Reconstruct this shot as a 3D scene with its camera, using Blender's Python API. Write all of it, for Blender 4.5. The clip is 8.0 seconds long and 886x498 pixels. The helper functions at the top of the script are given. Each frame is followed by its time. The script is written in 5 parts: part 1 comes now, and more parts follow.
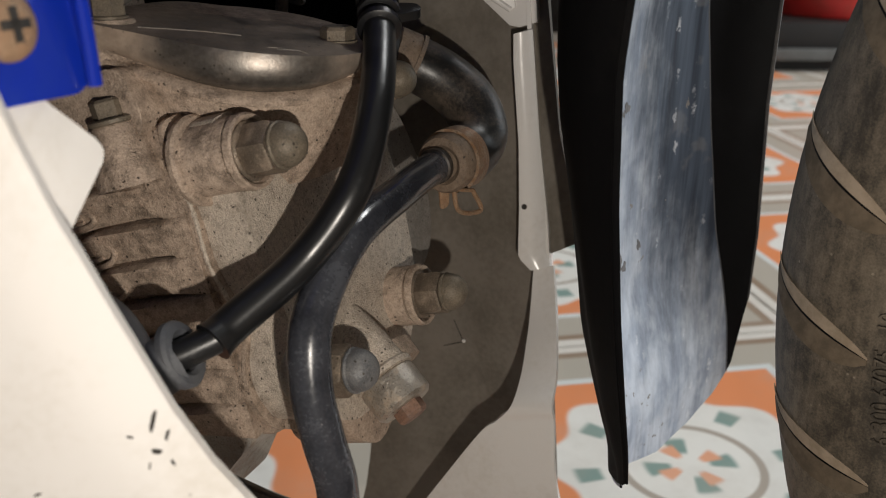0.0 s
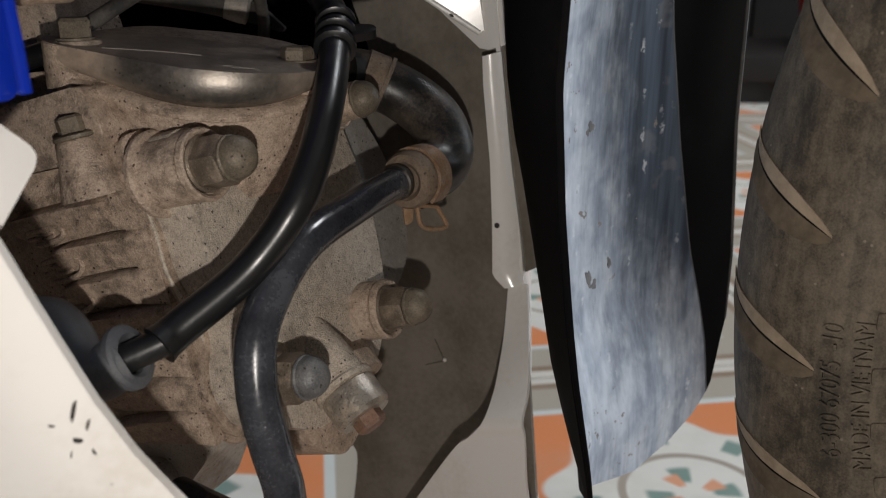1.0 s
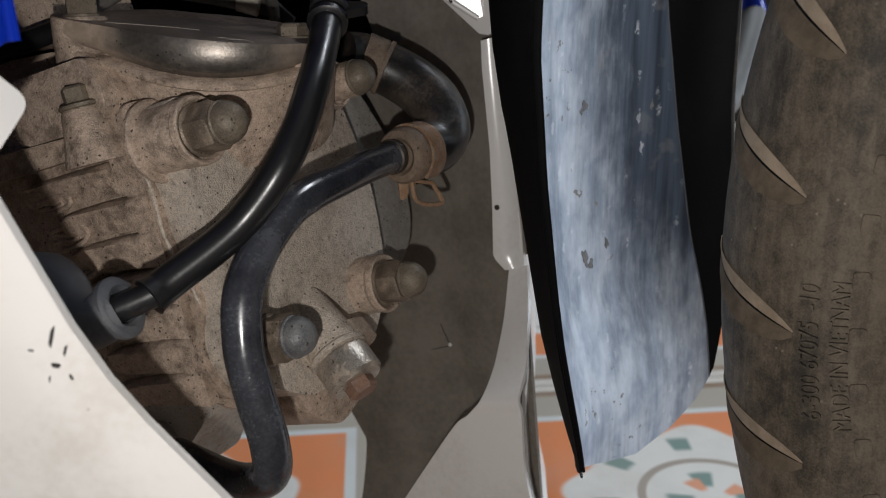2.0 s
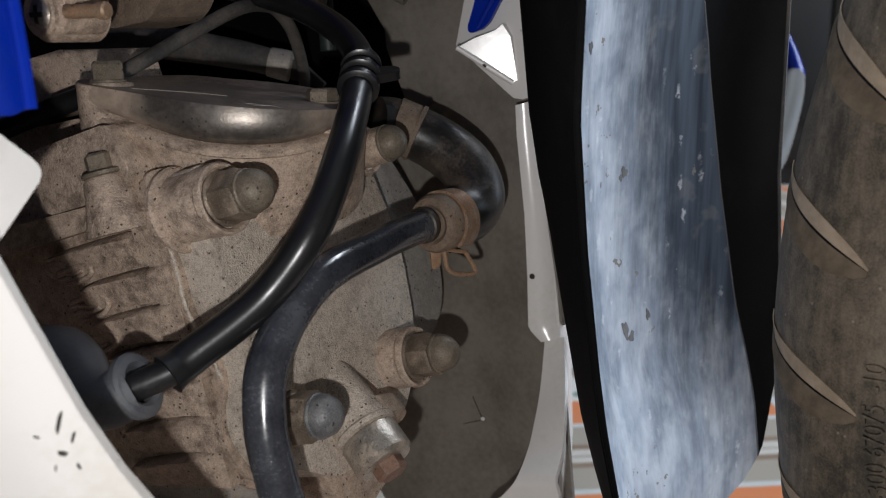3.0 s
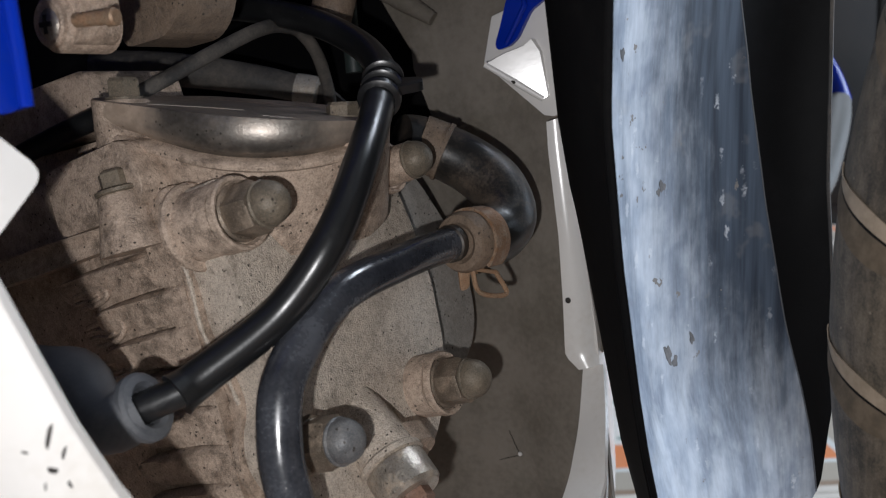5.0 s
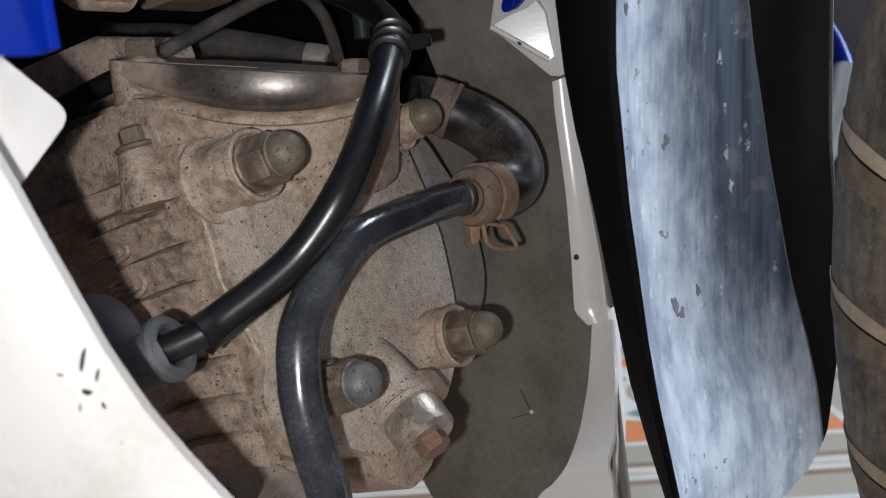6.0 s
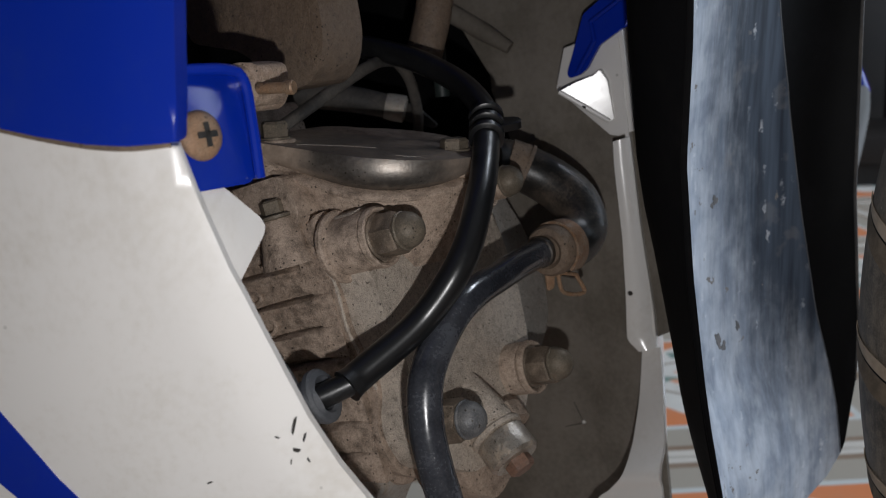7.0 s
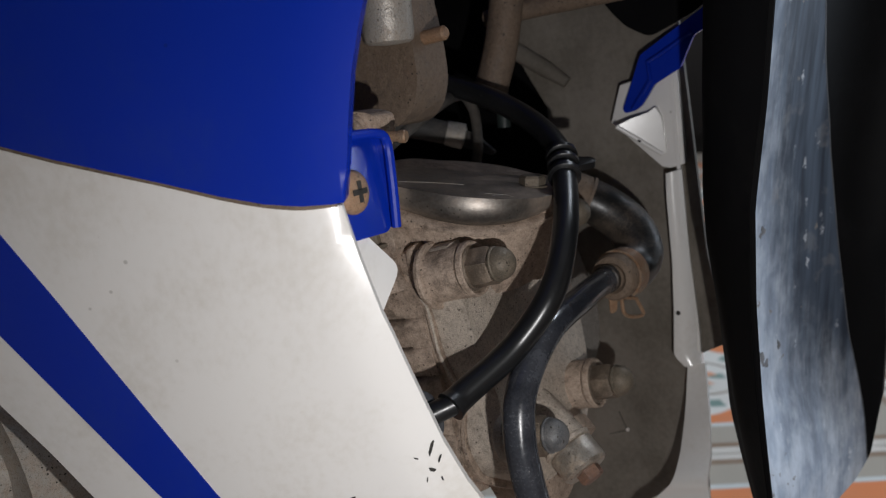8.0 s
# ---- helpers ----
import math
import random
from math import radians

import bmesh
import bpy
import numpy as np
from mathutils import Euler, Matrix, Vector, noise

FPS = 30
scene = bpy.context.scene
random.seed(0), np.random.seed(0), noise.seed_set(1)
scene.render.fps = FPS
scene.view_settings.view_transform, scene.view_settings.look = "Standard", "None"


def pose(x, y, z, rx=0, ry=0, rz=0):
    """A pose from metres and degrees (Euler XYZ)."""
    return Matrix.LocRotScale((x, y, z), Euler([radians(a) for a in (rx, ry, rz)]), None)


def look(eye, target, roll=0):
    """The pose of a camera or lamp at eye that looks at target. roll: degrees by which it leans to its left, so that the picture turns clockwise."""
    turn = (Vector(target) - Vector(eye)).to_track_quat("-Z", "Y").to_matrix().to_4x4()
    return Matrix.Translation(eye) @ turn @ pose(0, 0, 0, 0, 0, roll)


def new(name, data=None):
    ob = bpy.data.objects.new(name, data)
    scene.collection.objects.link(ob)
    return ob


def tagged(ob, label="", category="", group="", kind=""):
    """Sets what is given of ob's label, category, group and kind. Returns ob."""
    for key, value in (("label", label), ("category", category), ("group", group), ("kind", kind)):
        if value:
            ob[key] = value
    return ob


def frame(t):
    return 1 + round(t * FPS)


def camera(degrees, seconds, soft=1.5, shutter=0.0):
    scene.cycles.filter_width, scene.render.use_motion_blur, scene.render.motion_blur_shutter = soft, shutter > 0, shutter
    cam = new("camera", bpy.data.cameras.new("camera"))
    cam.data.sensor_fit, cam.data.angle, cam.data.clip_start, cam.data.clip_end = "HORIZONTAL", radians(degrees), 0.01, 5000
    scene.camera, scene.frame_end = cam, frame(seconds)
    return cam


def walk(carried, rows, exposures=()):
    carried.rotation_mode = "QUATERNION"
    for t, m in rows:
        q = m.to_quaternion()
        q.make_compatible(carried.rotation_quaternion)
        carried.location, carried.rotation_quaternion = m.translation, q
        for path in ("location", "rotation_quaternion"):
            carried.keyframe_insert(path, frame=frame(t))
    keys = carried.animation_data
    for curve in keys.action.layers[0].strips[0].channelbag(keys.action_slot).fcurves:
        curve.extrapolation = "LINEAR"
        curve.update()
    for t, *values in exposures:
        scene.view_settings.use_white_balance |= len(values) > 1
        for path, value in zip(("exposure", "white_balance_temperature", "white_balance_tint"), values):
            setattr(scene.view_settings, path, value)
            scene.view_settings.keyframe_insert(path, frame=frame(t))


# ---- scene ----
cam = camera(52.2, 8.0, soft=1.1)
PATH = [
    (0, (-0.003, 0.01, 0.405), (0.012, 1.877, -0.31), 0.4),
    (0.2, (0.006, 0.009, 0.411), (-0.018, 1.885, -0.283), -0.7),
    (0.5, (0.011, 0.01, 0.41), (-0.034, 1.888, -0.277), -0.5),
    (0.8, (0.018, 0.004, 0.405), (-0.051, 1.892, -0.251), -0.7),
    (1, (0.024, 0.001, 0.4), (-0.044, 1.895, -0.239), -0.4),
    (1.2, (0.034, -0.004, 0.392), (-0.063, 1.886, -0.254), -0.8),
    (2.3, (0.044, -0.012, 0.383), (-0.142, 1.903, -0.163), -1.0),
    (2.5, (0.042, -0.009, 0.391), (-0.16, 1.91, -0.136), -1.1),
    (3, (0.041, 0.003, 0.383), (-0.193, 1.938, -0.066), -1.4),
    (3.5, (0.043, 0.011, 0.369), (-0.211, 1.961, 0.003), -1.4),
    (4, (0.044, 0.012, 0.367), (-0.239, 1.96, 0.013), -1.7),
    (4.5, (0.044, 0.016, 0.369), (-0.268, 1.961, 0.024), -2.3),
    (5.8, (0.045, 0.015, 0.369), (-0.299, 1.958, 0.043), -3.5),
    (6, (0.044, 0.006, 0.357), (-0.301, 1.945, 0.008), -3.8),
    (6.2, (0.037, -0.002, 0.349), (-0.303, 1.932, -0.032), -3.7),
    (6.4, (0.034, -0.016, 0.363), (-0.319, 1.91, -0.044), -3.9),
    (6.5, (0.028, -0.022, 0.374), (-0.315, 1.904, -0.044), -3.7),
    (6.7, (0.021, -0.035, 0.39), (-0.325, 1.89, -0.03), -3.6),
    (7, (0.021, -0.045, 0.402), (-0.324, 1.878, -0.028), -3.4),
    (7.2, (0.028, -0.047, 0.403), (-0.315, 1.879, -0.015), -3.6),
    (7.5, (0.028, -0.05, 0.402), (-0.291, 1.875, -0.036), -3.3),
    (7.8, (0.008, -0.065, 0.405), (-0.3, 1.861, -0.035), -3.0),
    (8, (-0.015, -0.078, 0.427), (-0.314, 1.846, -0.03), -2.6),
]
EXPOSURE = [(0.0, 0.02, 6800, 10), (0.5, -0.28, 6750, 10), (1.2, -0.2, 6450, 10), (2.5, -0.2, 6150, 10), (3.5, 0.1, 5980, 10), (4.5, 0.08, 5950, 10), (5.8, 0.25, 5950, 10), (6.0, 0.22, 5950, 10), (6.5, -0.75, 5950, 10), (7.0, -0.5, 6000, 10), (7.5, -0.4, 6020, 10), (8.0, -0.32, 6020, 10)]
cam.data.dof.use_dof, cam.data.dof.focus_distance, cam.data.dof.aperture_fstop = True, 0.31, 17.0
walk(cam, [(t, look(eye, target, roll)) for t, eye, target, roll in PATH], EXPOSURE)

# ---- world and light ----
world = bpy.data.worlds.new("world")
scene.world = world
world.use_nodes = True
world.node_tree.nodes["Background"].inputs[0].default_value = (0.75, 0.85, 1.0, 1)
world.node_tree.nodes["Background"].inputs[1].default_value = 0.0005
FLOOR = 0.0155


def lamp(name, kind, m, power, colour, size, size_y=None):
    data = bpy.data.lights.new(name, kind)
    data.energy, data.color = power, colour
    if kind == "AREA":
        data.size = size
        if size_y:
            data.shape, data.size_y = "RECTANGLE", size_y
    else:
        data.shadow_soft_size = size
    ob = new(name, data)
    ob.matrix_world = m
    return ob


# the phone's small torch beside the lens
torch = lamp("torch_light", "SPOT", look((0.028, -0.013, 0.350), (0.034, 0.34, 0.28)), 2.2, (1.0, 0.94, 0.87), 0.003)
torch.data.spot_size, torch.data.spot_blend = radians(170), 0.9
# daylight of the open doorway and the tube lamp beyond the motorbike
lamp("doorway_light", "AREA", look((3.18, 1.05, 1.12), (0.3, 0.5, 0.4)), 110, (0.84, 0.92, 1.0), 2.1, 2.0)
lamp("tube_light", "AREA", look((0.8, 1.7, 2.65), (0.5, 1.2, 0.0)), 42, (0.92, 0.96, 1.0), 1.2, 0.2)

# ---- helpers for building ----
def thing(name, base, label, category, group="", kind=""):
    ob = new(name)
    ob.location = base
    ob.empty_display_size = 0.02
    return tagged(ob, label, category, group, kind)


def link_mesh(name, bm, mat, angle=35):
    me = bpy.data.meshes.new(name)
    bmesh.ops.recalc_face_normals(bm, faces=bm.faces)
    bm.to_mesh(me)
    bm.free()
    for p in me.polygons:
        p.use_smooth = True
    me.set_sharp_from_angle(angle=radians(angle))
    for m in (mat if isinstance(mat, (list, tuple)) else [mat]):
        me.materials.append(m)
    return me


def base_of(ob):
    p = Vector(ob.location)
    while ob.parent:
        ob = ob.parent
        p = p + ob.location
    return p


def part(name, bm, mat, parent, label="", angle=35):
    me = link_mesh(name, bm, mat, angle)
    me.transform(Matrix.Translation(-base_of(parent)))
    ob = new(name, me)
    ob.parent = parent
    return tagged(ob, label)


def single(name, bm, mat, label, category, kind="", base=(0, 0, 0), angle=35, group=""):
    me = link_mesh(name, bm, mat, angle)
    me.transform(Matrix.Translation(-Vector(base)))
    ob = new(name, me)
    ob.location = base
    return tagged(ob, label, category, group, kind)


def spline(points, n):
    """Catmull-Rom through the points, n samples."""
    p = [Vector(q) for q in points]
    q = [2 * p[0] - p[1]] + p + [2 * p[-1] - p[-2]]
    out = []
    for j in range(n):
        s = (len(p) - 1) * j / (n - 1)
        i = min(int(s), len(p) - 2)
        u = s - i
        a, b, c, d = q[i:i + 4]
        out.append(0.5 * (2 * b + (c - a) * u + (2 * a - 5 * b + 4 * c - d) * u * u + (3 * b - a - 3 * c + d) * u ** 3))
    return out


def add_tube(bm, pts, radius, seg=20, caps=True):
    """A tube along the points; radius: a number or one per point."""
    n = len(pts)
    rad = radius if isinstance(radius, (list, tuple)) else [radius] * n
    t0 = (pts[1] - pts[0]).normalized()
    side = t0.orthogonal().normalized()
    rings = []
    for i in range(n):
        t = (pts[min(i + 1, n - 1)] - pts[max(i - 1, 0)]).normalized()
        side = (side - t * side.dot(t)).normalized()
        up = t.cross(side)
        rings.append([bm.verts.new(pts[i] + rad[i] * (math.cos(a) * side + math.sin(a) * up)) for a in (2 * math.pi * k / seg for k in range(seg))])
    for i in range(n - 1):
        for k in range(seg):
            bm.faces.new((rings[i][k], rings[i][(k + 1) % seg], rings[i + 1][(k + 1) % seg], rings[i + 1][k]))
    if caps:
        bm.faces.new(rings[0][::-1])
        bm.faces.new(rings[-1])
    return bm


def add_lathe(bm, profile, m, seg=28, flat=0):
    """A turned shape round the local z of m; profile: (radius, height). flat: number of sides, for a hexagon."""
    seg = flat or seg
    rings = []
    for r, h in profile:
        if r < 1e-6:
            rings.append([bm.verts.new(m @ Vector((0, 0, h)))])
        else:
            rings.append([bm.verts.new(m @ Vector((r * math.cos(2 * math.pi * k / seg), r * math.sin(2 * math.pi * k / seg), h))) for k in range(seg)])
    for a, b in zip(rings, rings[1:]):
        for k in range(seg):
            if len(a) == 1 and len(b) == 1:
                continue
            if len(a) == 1:
                bm.faces.new((a[0], b[k], b[(k + 1) % seg]))
            elif len(b) == 1:
                bm.faces.new((a[k], a[(k + 1) % seg], b[0]))
            else:
                bm.faces.new((a[k], a[(k + 1) % seg], b[(k + 1) % seg], b[k]))
    if len(rings[0]) > 1:
        bm.faces.new(rings[0][::-1])
    if len(rings[-1]) > 1:
        bm.faces.new(rings[-1])
    return bm


def add_prism(bm, poly, m, z0, z1, bevel=0.0, seg=2):
    """A polygon in the local xy of m, from z0 to z1, with rounded edges."""
    tmp = bmesh.new()
    lo = [tmp.verts.new((x, y, z0)) for x, y in poly]
    hi = [tmp.verts.new((x, y, z1)) for x, y in poly]
    n = len(poly)
    tmp.faces.new(lo[::-1])
    tmp.faces.new(hi)
    for i in range(n):
        tmp.faces.new((lo[i], lo[(i + 1) % n], hi[(i + 1) % n], hi[i]))
    if bevel:
        bmesh.ops.bevel(tmp, geom=list(tmp.edges), offset=bevel, segments=seg, affect="EDGES", profile=0.6, clamp_overlap=True)
    tmp.transform(m)
    me = bpy.data.meshes.new("tmp")
    tmp.to_mesh(me)
    tmp.free()
    bm.from_mesh(me)
    bpy.data.meshes.remove(me)
    return bm


def rounded(poly, r, n=4):
    """The polygon with its corners rounded by about r."""
    out = []
    p = [Vector((x, y)) for x, y in poly]
    for i, c in enumerate(p):
        a, b = p[i - 1], p[(i + 1) % len(p)]
        ra = min(r, (a - c).length * 0.45)
        rb = min(r, (b - c).length * 0.45)
        s, e = c + (a - c).normalized() * ra, c + (b - c).normalized() * rb
        for k in range(n + 1):
            u = k / n
            q = (1 - u) ** 2 * s + 2 * u * (1 - u) * c + u * u * e
            out.append((q.x, q.y))
    return out


def add_sheet(bm, rows, thick, flip=False):
    """A sheet through a grid of points, with thickness."""
    nr, nc = len(rows), len(rows[0])
    P = [[Vector(q) for q in r] for r in rows]
    front = [[bm.verts.new(q) for q in r] for r in P]
    back = []
    for i in range(nr):
        line = []
        for j in range(nc):
            du = P[min(i + 1, nr - 1)][j] - P[max(i - 1, 0)][j]
            dv = P[i][min(j + 1, nc - 1)] - P[i][max(j - 1, 0)]
            nrm = du.cross(dv).normalized() * (-thick if flip else thick)
            line.append(bm.verts.new(P[i][j] + nrm))
        back.append(line)
    for i in range(nr - 1):
        for j in range(nc - 1):
            bm.faces.new((front[i][j], front[i][j + 1], front[i + 1][j + 1], front[i + 1][j]))
            bm.faces.new((back[i][j], back[i + 1][j], back[i + 1][j + 1], back[i][j + 1]))
    for i in range(nr - 1):
        bm.faces.new((front[i][0], front[i + 1][0], back[i + 1][0], back[i][0]))
        bm.faces.new((front[i][-1], back[i][-1], back[i + 1][-1], front[i + 1][-1]))
    for j in range(nc - 1):
        bm.faces.new((front[0][j], back[0][j], back[0][j + 1], front[0][j + 1]))
        bm.faces.new((front[-1][j], front[-1][j + 1], back[-1][j + 1], back[-1][j]))
    return bm


def axis_pose(origin, z_dir, x_hint=(0, 0, 1)):
    z = Vector(z_dir).normalized()
    x = Vector(x_hint)
    x = (x - z * x.dot(z))
    x = x.normalized() if x.length > 1e-5 else z.orthogonal().normalized()
    y = z.cross(x)
    m = Matrix((x, y, z)).transposed().to_4x4()
    return Matrix.Translation(Vector(origin)) @ m


# ---- materials ----
class Nodes:
    """Short names for building a node material."""

    def __init__(self, name):
        self.mat = bpy.data.materials.new(name)
        self.mat.use_nodes = True
        self.tree = self.mat.node_tree
        self.tree.nodes.clear()
        self.out = self.add("ShaderNodeOutputMaterial")
        self.bsdf = self.add("ShaderNodeBsdfPrincipled")
        self.join(self.bsdf.outputs[0], self.out.inputs[0])
        self.coord = self.add("ShaderNodeTexCoord").outputs["Object"]

    def add(self, kind):
        return self.tree.nodes.new(kind)

    def join(self, a, b):
        self.tree.links.new(a, b)

    def put(self, socket, value):
        if hasattr(value, "is_output"):
            self.join(value, socket)
        else:
            socket.default_value = value

    def noise(self, scale, detail=4, rough=0.6, stretch=None, distort=0.0):
        n = self.add("ShaderNodeTexNoise")
        n.inputs["Scale"].default_value, n.inputs["Detail"].default_value = scale, detail
        n.inputs["Roughness"].default_value, n.inputs["Distortion"].default_value = rough, distort
        if stretch:
            m = self.add("ShaderNodeMapping")
            m.inputs["Scale"].default_value = stretch
            self.join(self.coord, m.inputs[0])
            self.join(m.outputs[0], n.inputs["Vector"])
        else:
            self.join(self.coord, n.inputs["Vector"])
        return n.outputs["Fac"]

    def voronoi(self, scale, feature="F1"):
        n = self.add("ShaderNodeTexVoronoi")
        n.feature = feature
        n.inputs["Scale"].default_value = scale
        self.join(self.coord, n.inputs["Vector"])
        return n.outputs["Distance"]

    def ramp(self, fac, lo, hi):
        n = self.add("ShaderNodeMapRange")
        n.interpolation_type = "SMOOTHSTEP"
        self.put(n.inputs["Value"], fac)
        n.inputs["From Min"].default_value, n.inputs["From Max"].default_value = lo, hi
        return n.outputs[0]

    def math(self, op, a, b=0.0, c=0.0):
        n = self.add("ShaderNodeMath")
        n.operation = op
        self.put(n.inputs[0], a)
        self.put(n.inputs[1], b)
        self.put(n.inputs[2], c)
        return n.outputs[0]

    def mix(self, fac, a, b):
        n = self.add("ShaderNodeMix")
        n.data_type = "RGBA"
        self.put(n.inputs[0], fac)
        ins = [q for q in n.inputs if q.type == "RGBA"]
        self.put(ins[0], a if hasattr(a, "is_output") else (*a, 1))
        self.put(ins[1], b if hasattr(b, "is_output") else (*b, 1))
        return [q for q in n.outputs if q.type == "RGBA"][0]

    def bump(self, height, strength=0.3, distance=0.001, below=None):
        n = self.add("ShaderNodeBump")
        n.inputs["Strength"].default_value, n.inputs["Distance"].default_value = strength, distance
        self.join(height, n.inputs["Height"])
        if below:
            self.join(below, n.inputs["Normal"])
        return n.outputs[0]

    def finish(self, colour, rough, metal=0.0, normal=None, spec=0.5, coat=0.0):
        b = self.bsdf
        self.put(b.inputs["Base Color"], colour if hasattr(colour, "is_output") else (*colour, 1))
        self.put(b.inputs["Roughness"], rough)
        self.put(b.inputs["Metallic"], metal)
        self.put(b.inputs["Specular IOR Level"], spec)
        self.put(b.inputs["Coat Weight"], coat)
        if normal:
            self.join(normal, b.inputs["Normal"])
        return self.mat


def dusty_metal(name, dust, metal_col, dust_lo=0.35, dust_hi=0.6, grain=1600, pits=True, rough_metal=0.4, metallic=0.85, bump=0.35, gritty=0.16, lump=1.6, grain_h=0.42):
    """Bare metal under a film of dry road dust, with pits and dark specks."""
    k = Nodes(name)
    big = k.noise(38, 5, 0.65)
    fine = k.noise(grain, 3, 0.7)
    mid = k.noise(220, 4, 0.65)
    film = k.ramp(k.math("ADD", k.math("MULTIPLY", big, 0.42), k.math("MULTIPLY", mid, 0.58)), dust_lo, dust_hi)
    d2 = tuple(c * 0.74 for c in dust)
    tint = k.noise(17, 3, 0.5)
    dcol = k.mix(k.ramp(mid, 0.3, 0.7), d2, dust)
    dcol = k.mix(k.math("MULTIPLY", k.ramp(tint, 0.40, 0.66), 0.7), dcol, (dust[0] * 0.78, dust[1] * 0.66, dust[2] * 0.58))
    dcol = k.mix(k.ramp(k.math("ADD", k.math("MULTIPLY", fine, 0.4), k.math("MULTIPLY", k.noise(500, 2, 0.6), 0.6)), 0.30, 0.70), k.mix(0.3, dcol, d2), tuple(min(1, c * 1.10) for c in dust))
    col = k.mix(film, metal_col, dcol)
    col = k.mix(k.math("MULTIPLY", k.ramp(k.noise(2300, 2, 0.6), 0.50, 0.64), 0.45), col, tuple(min(1, c * 1.30) for c in dust))
    col = k.mix(k.math("MULTIPLY", k.ramp(k.noise(1700, 2, 0.6), 0.55, 0.64), 0.45), col, tuple(c * 0.42 for c in dust))
    grit = k.ramp(k.noise(900, 2, 0.6), 0.54, 0.66)
    col = k.mix(k.math("MULTIPLY", grit, gritty), col, tuple(c * 0.32 for c in dust))
    if pits:
        speck = k.ramp(k.math("ADD", k.voronoi(430), k.math("MULTIPLY", k.math("SUBTRACT", k.noise(1500, 2), 0.5), 0.55)), 0.20, 0.12)
        gate = k.ramp(k.noise(120, 3), 0.48, 0.56)
        col = k.mix(k.math("MULTIPLY", k.math("MULTIPLY", speck, gate), 0.92), col, (0.035, 0.028, 0.022))
    h = k.math("ADD", k.math("ADD", k.math("MULTIPLY", fine, 0.22), k.math("MULTIPLY", k.noise(grain * 0.8, 1, 0.5), grain_h)), k.math("ADD", k.math("MULTIPLY", mid, 0.35), k.math("MULTIPLY", k.noise(110, 1, 0.5), lump)))
    rough = k.math("ADD", k.math("MULTIPLY", film, 0.66 - rough_metal), rough_metal)
    met = k.math("MULTIPLY", k.math("SUBTRACT", 1.0, film), metallic)
    return k.finish(col, rough, met, k.bump(h, bump, 0.0012), 0.32)


ALLOY = dusty_metal("dusty_cast_alloy", (0.475, 0.372, 0.292), (0.21, 0.165, 0.128), 0.30, 0.58, 1900, True, 0.40, 0.5, 0.52, 0.36, 0.35, 0.6)
ALLOY_GRIT = dusty_metal("gritty_cast_alloy", (0.56, 0.485, 0.405), (0.30, 0.255, 0.21), 0.22, 0.55, 2300, True, 0.40, 0.5, 0.62, 0.42, 0.25, 0.8)
ALLOY_BARE = dusty_metal("bare_cast_alloy", (0.36, 0.30, 0.24), (0.40, 0.375, 0.34), 0.42, 0.68, 1400, True, 0.42, 0.3)
ALLOY_BROWN = dusty_metal("brown_dusty_alloy", (0.18, 0.133, 0.096), (0.13, 0.104, 0.085), 0.25, 0.55, 1300, True, 0.5, 0.3, 0.5)
POLISHED = dusty_metal("polished_alloy", (0.19, 0.15, 0.115), (0.25, 0.23, 0.205), 0.42, 0.66, 1200, False, 0.36, 0.75, 0.12, 0.0)
PALE = dusty_metal("pale_grey_alloy", (0.33, 0.31, 0.285), (0.25, 0.235, 0.215), 0.3, 0.6, 1300, True, 0.45, 0.3, 0.25, 0.08)
CLAMP = dusty_metal("worn_clamp_steel", (0.27, 0.205, 0.15), (0.24, 0.13, 0.07), 0.40, 0.60, 1000, True, 0.42, 0.4, 0.3)
SHINY = dusty_metal("shiny_worn_alloy", (0.36, 0.29, 0.22), (0.46, 0.42, 0.37), 0.44, 0.66, 1200, True, 0.38, 0.8, 0.3)
STEEL = dusty_metal("dull_steel", (0.21, 0.17, 0.125), (0.135, 0.115, 0.088), 0.38, 0.72, 1500, True, 0.46, 0.25, 0.3)
NUT = dusty_metal("dusty_nut_steel", (0.30, 0.232, 0.172), (0.17, 0.14, 0.11), 0.40, 0.75, 1700, True, 0.38, 0.55, 0.22, 0.15, 0.2, 0.5)
STEEL_GREY = dusty_metal("grey_steel", (0.19, 0.185, 0.18), (0.115, 0.118, 0.125), 0.40, 0.70, 1500, True, 0.42, 0.3, 0.3)
RUSTY = dusty_metal("rusty_steel", (0.28, 0.17, 0.10), (0.32, 0.235, 0.16), 0.34, 0.58, 900, True, 0.42, 0.45, 0.35)
COPPER = dusty_metal("rusty_plug", (0.22, 0.125, 0.085), (0.24, 0.17, 0.14), 0.35, 0.6, 900, True, 0.5, 0.4, 0.35)


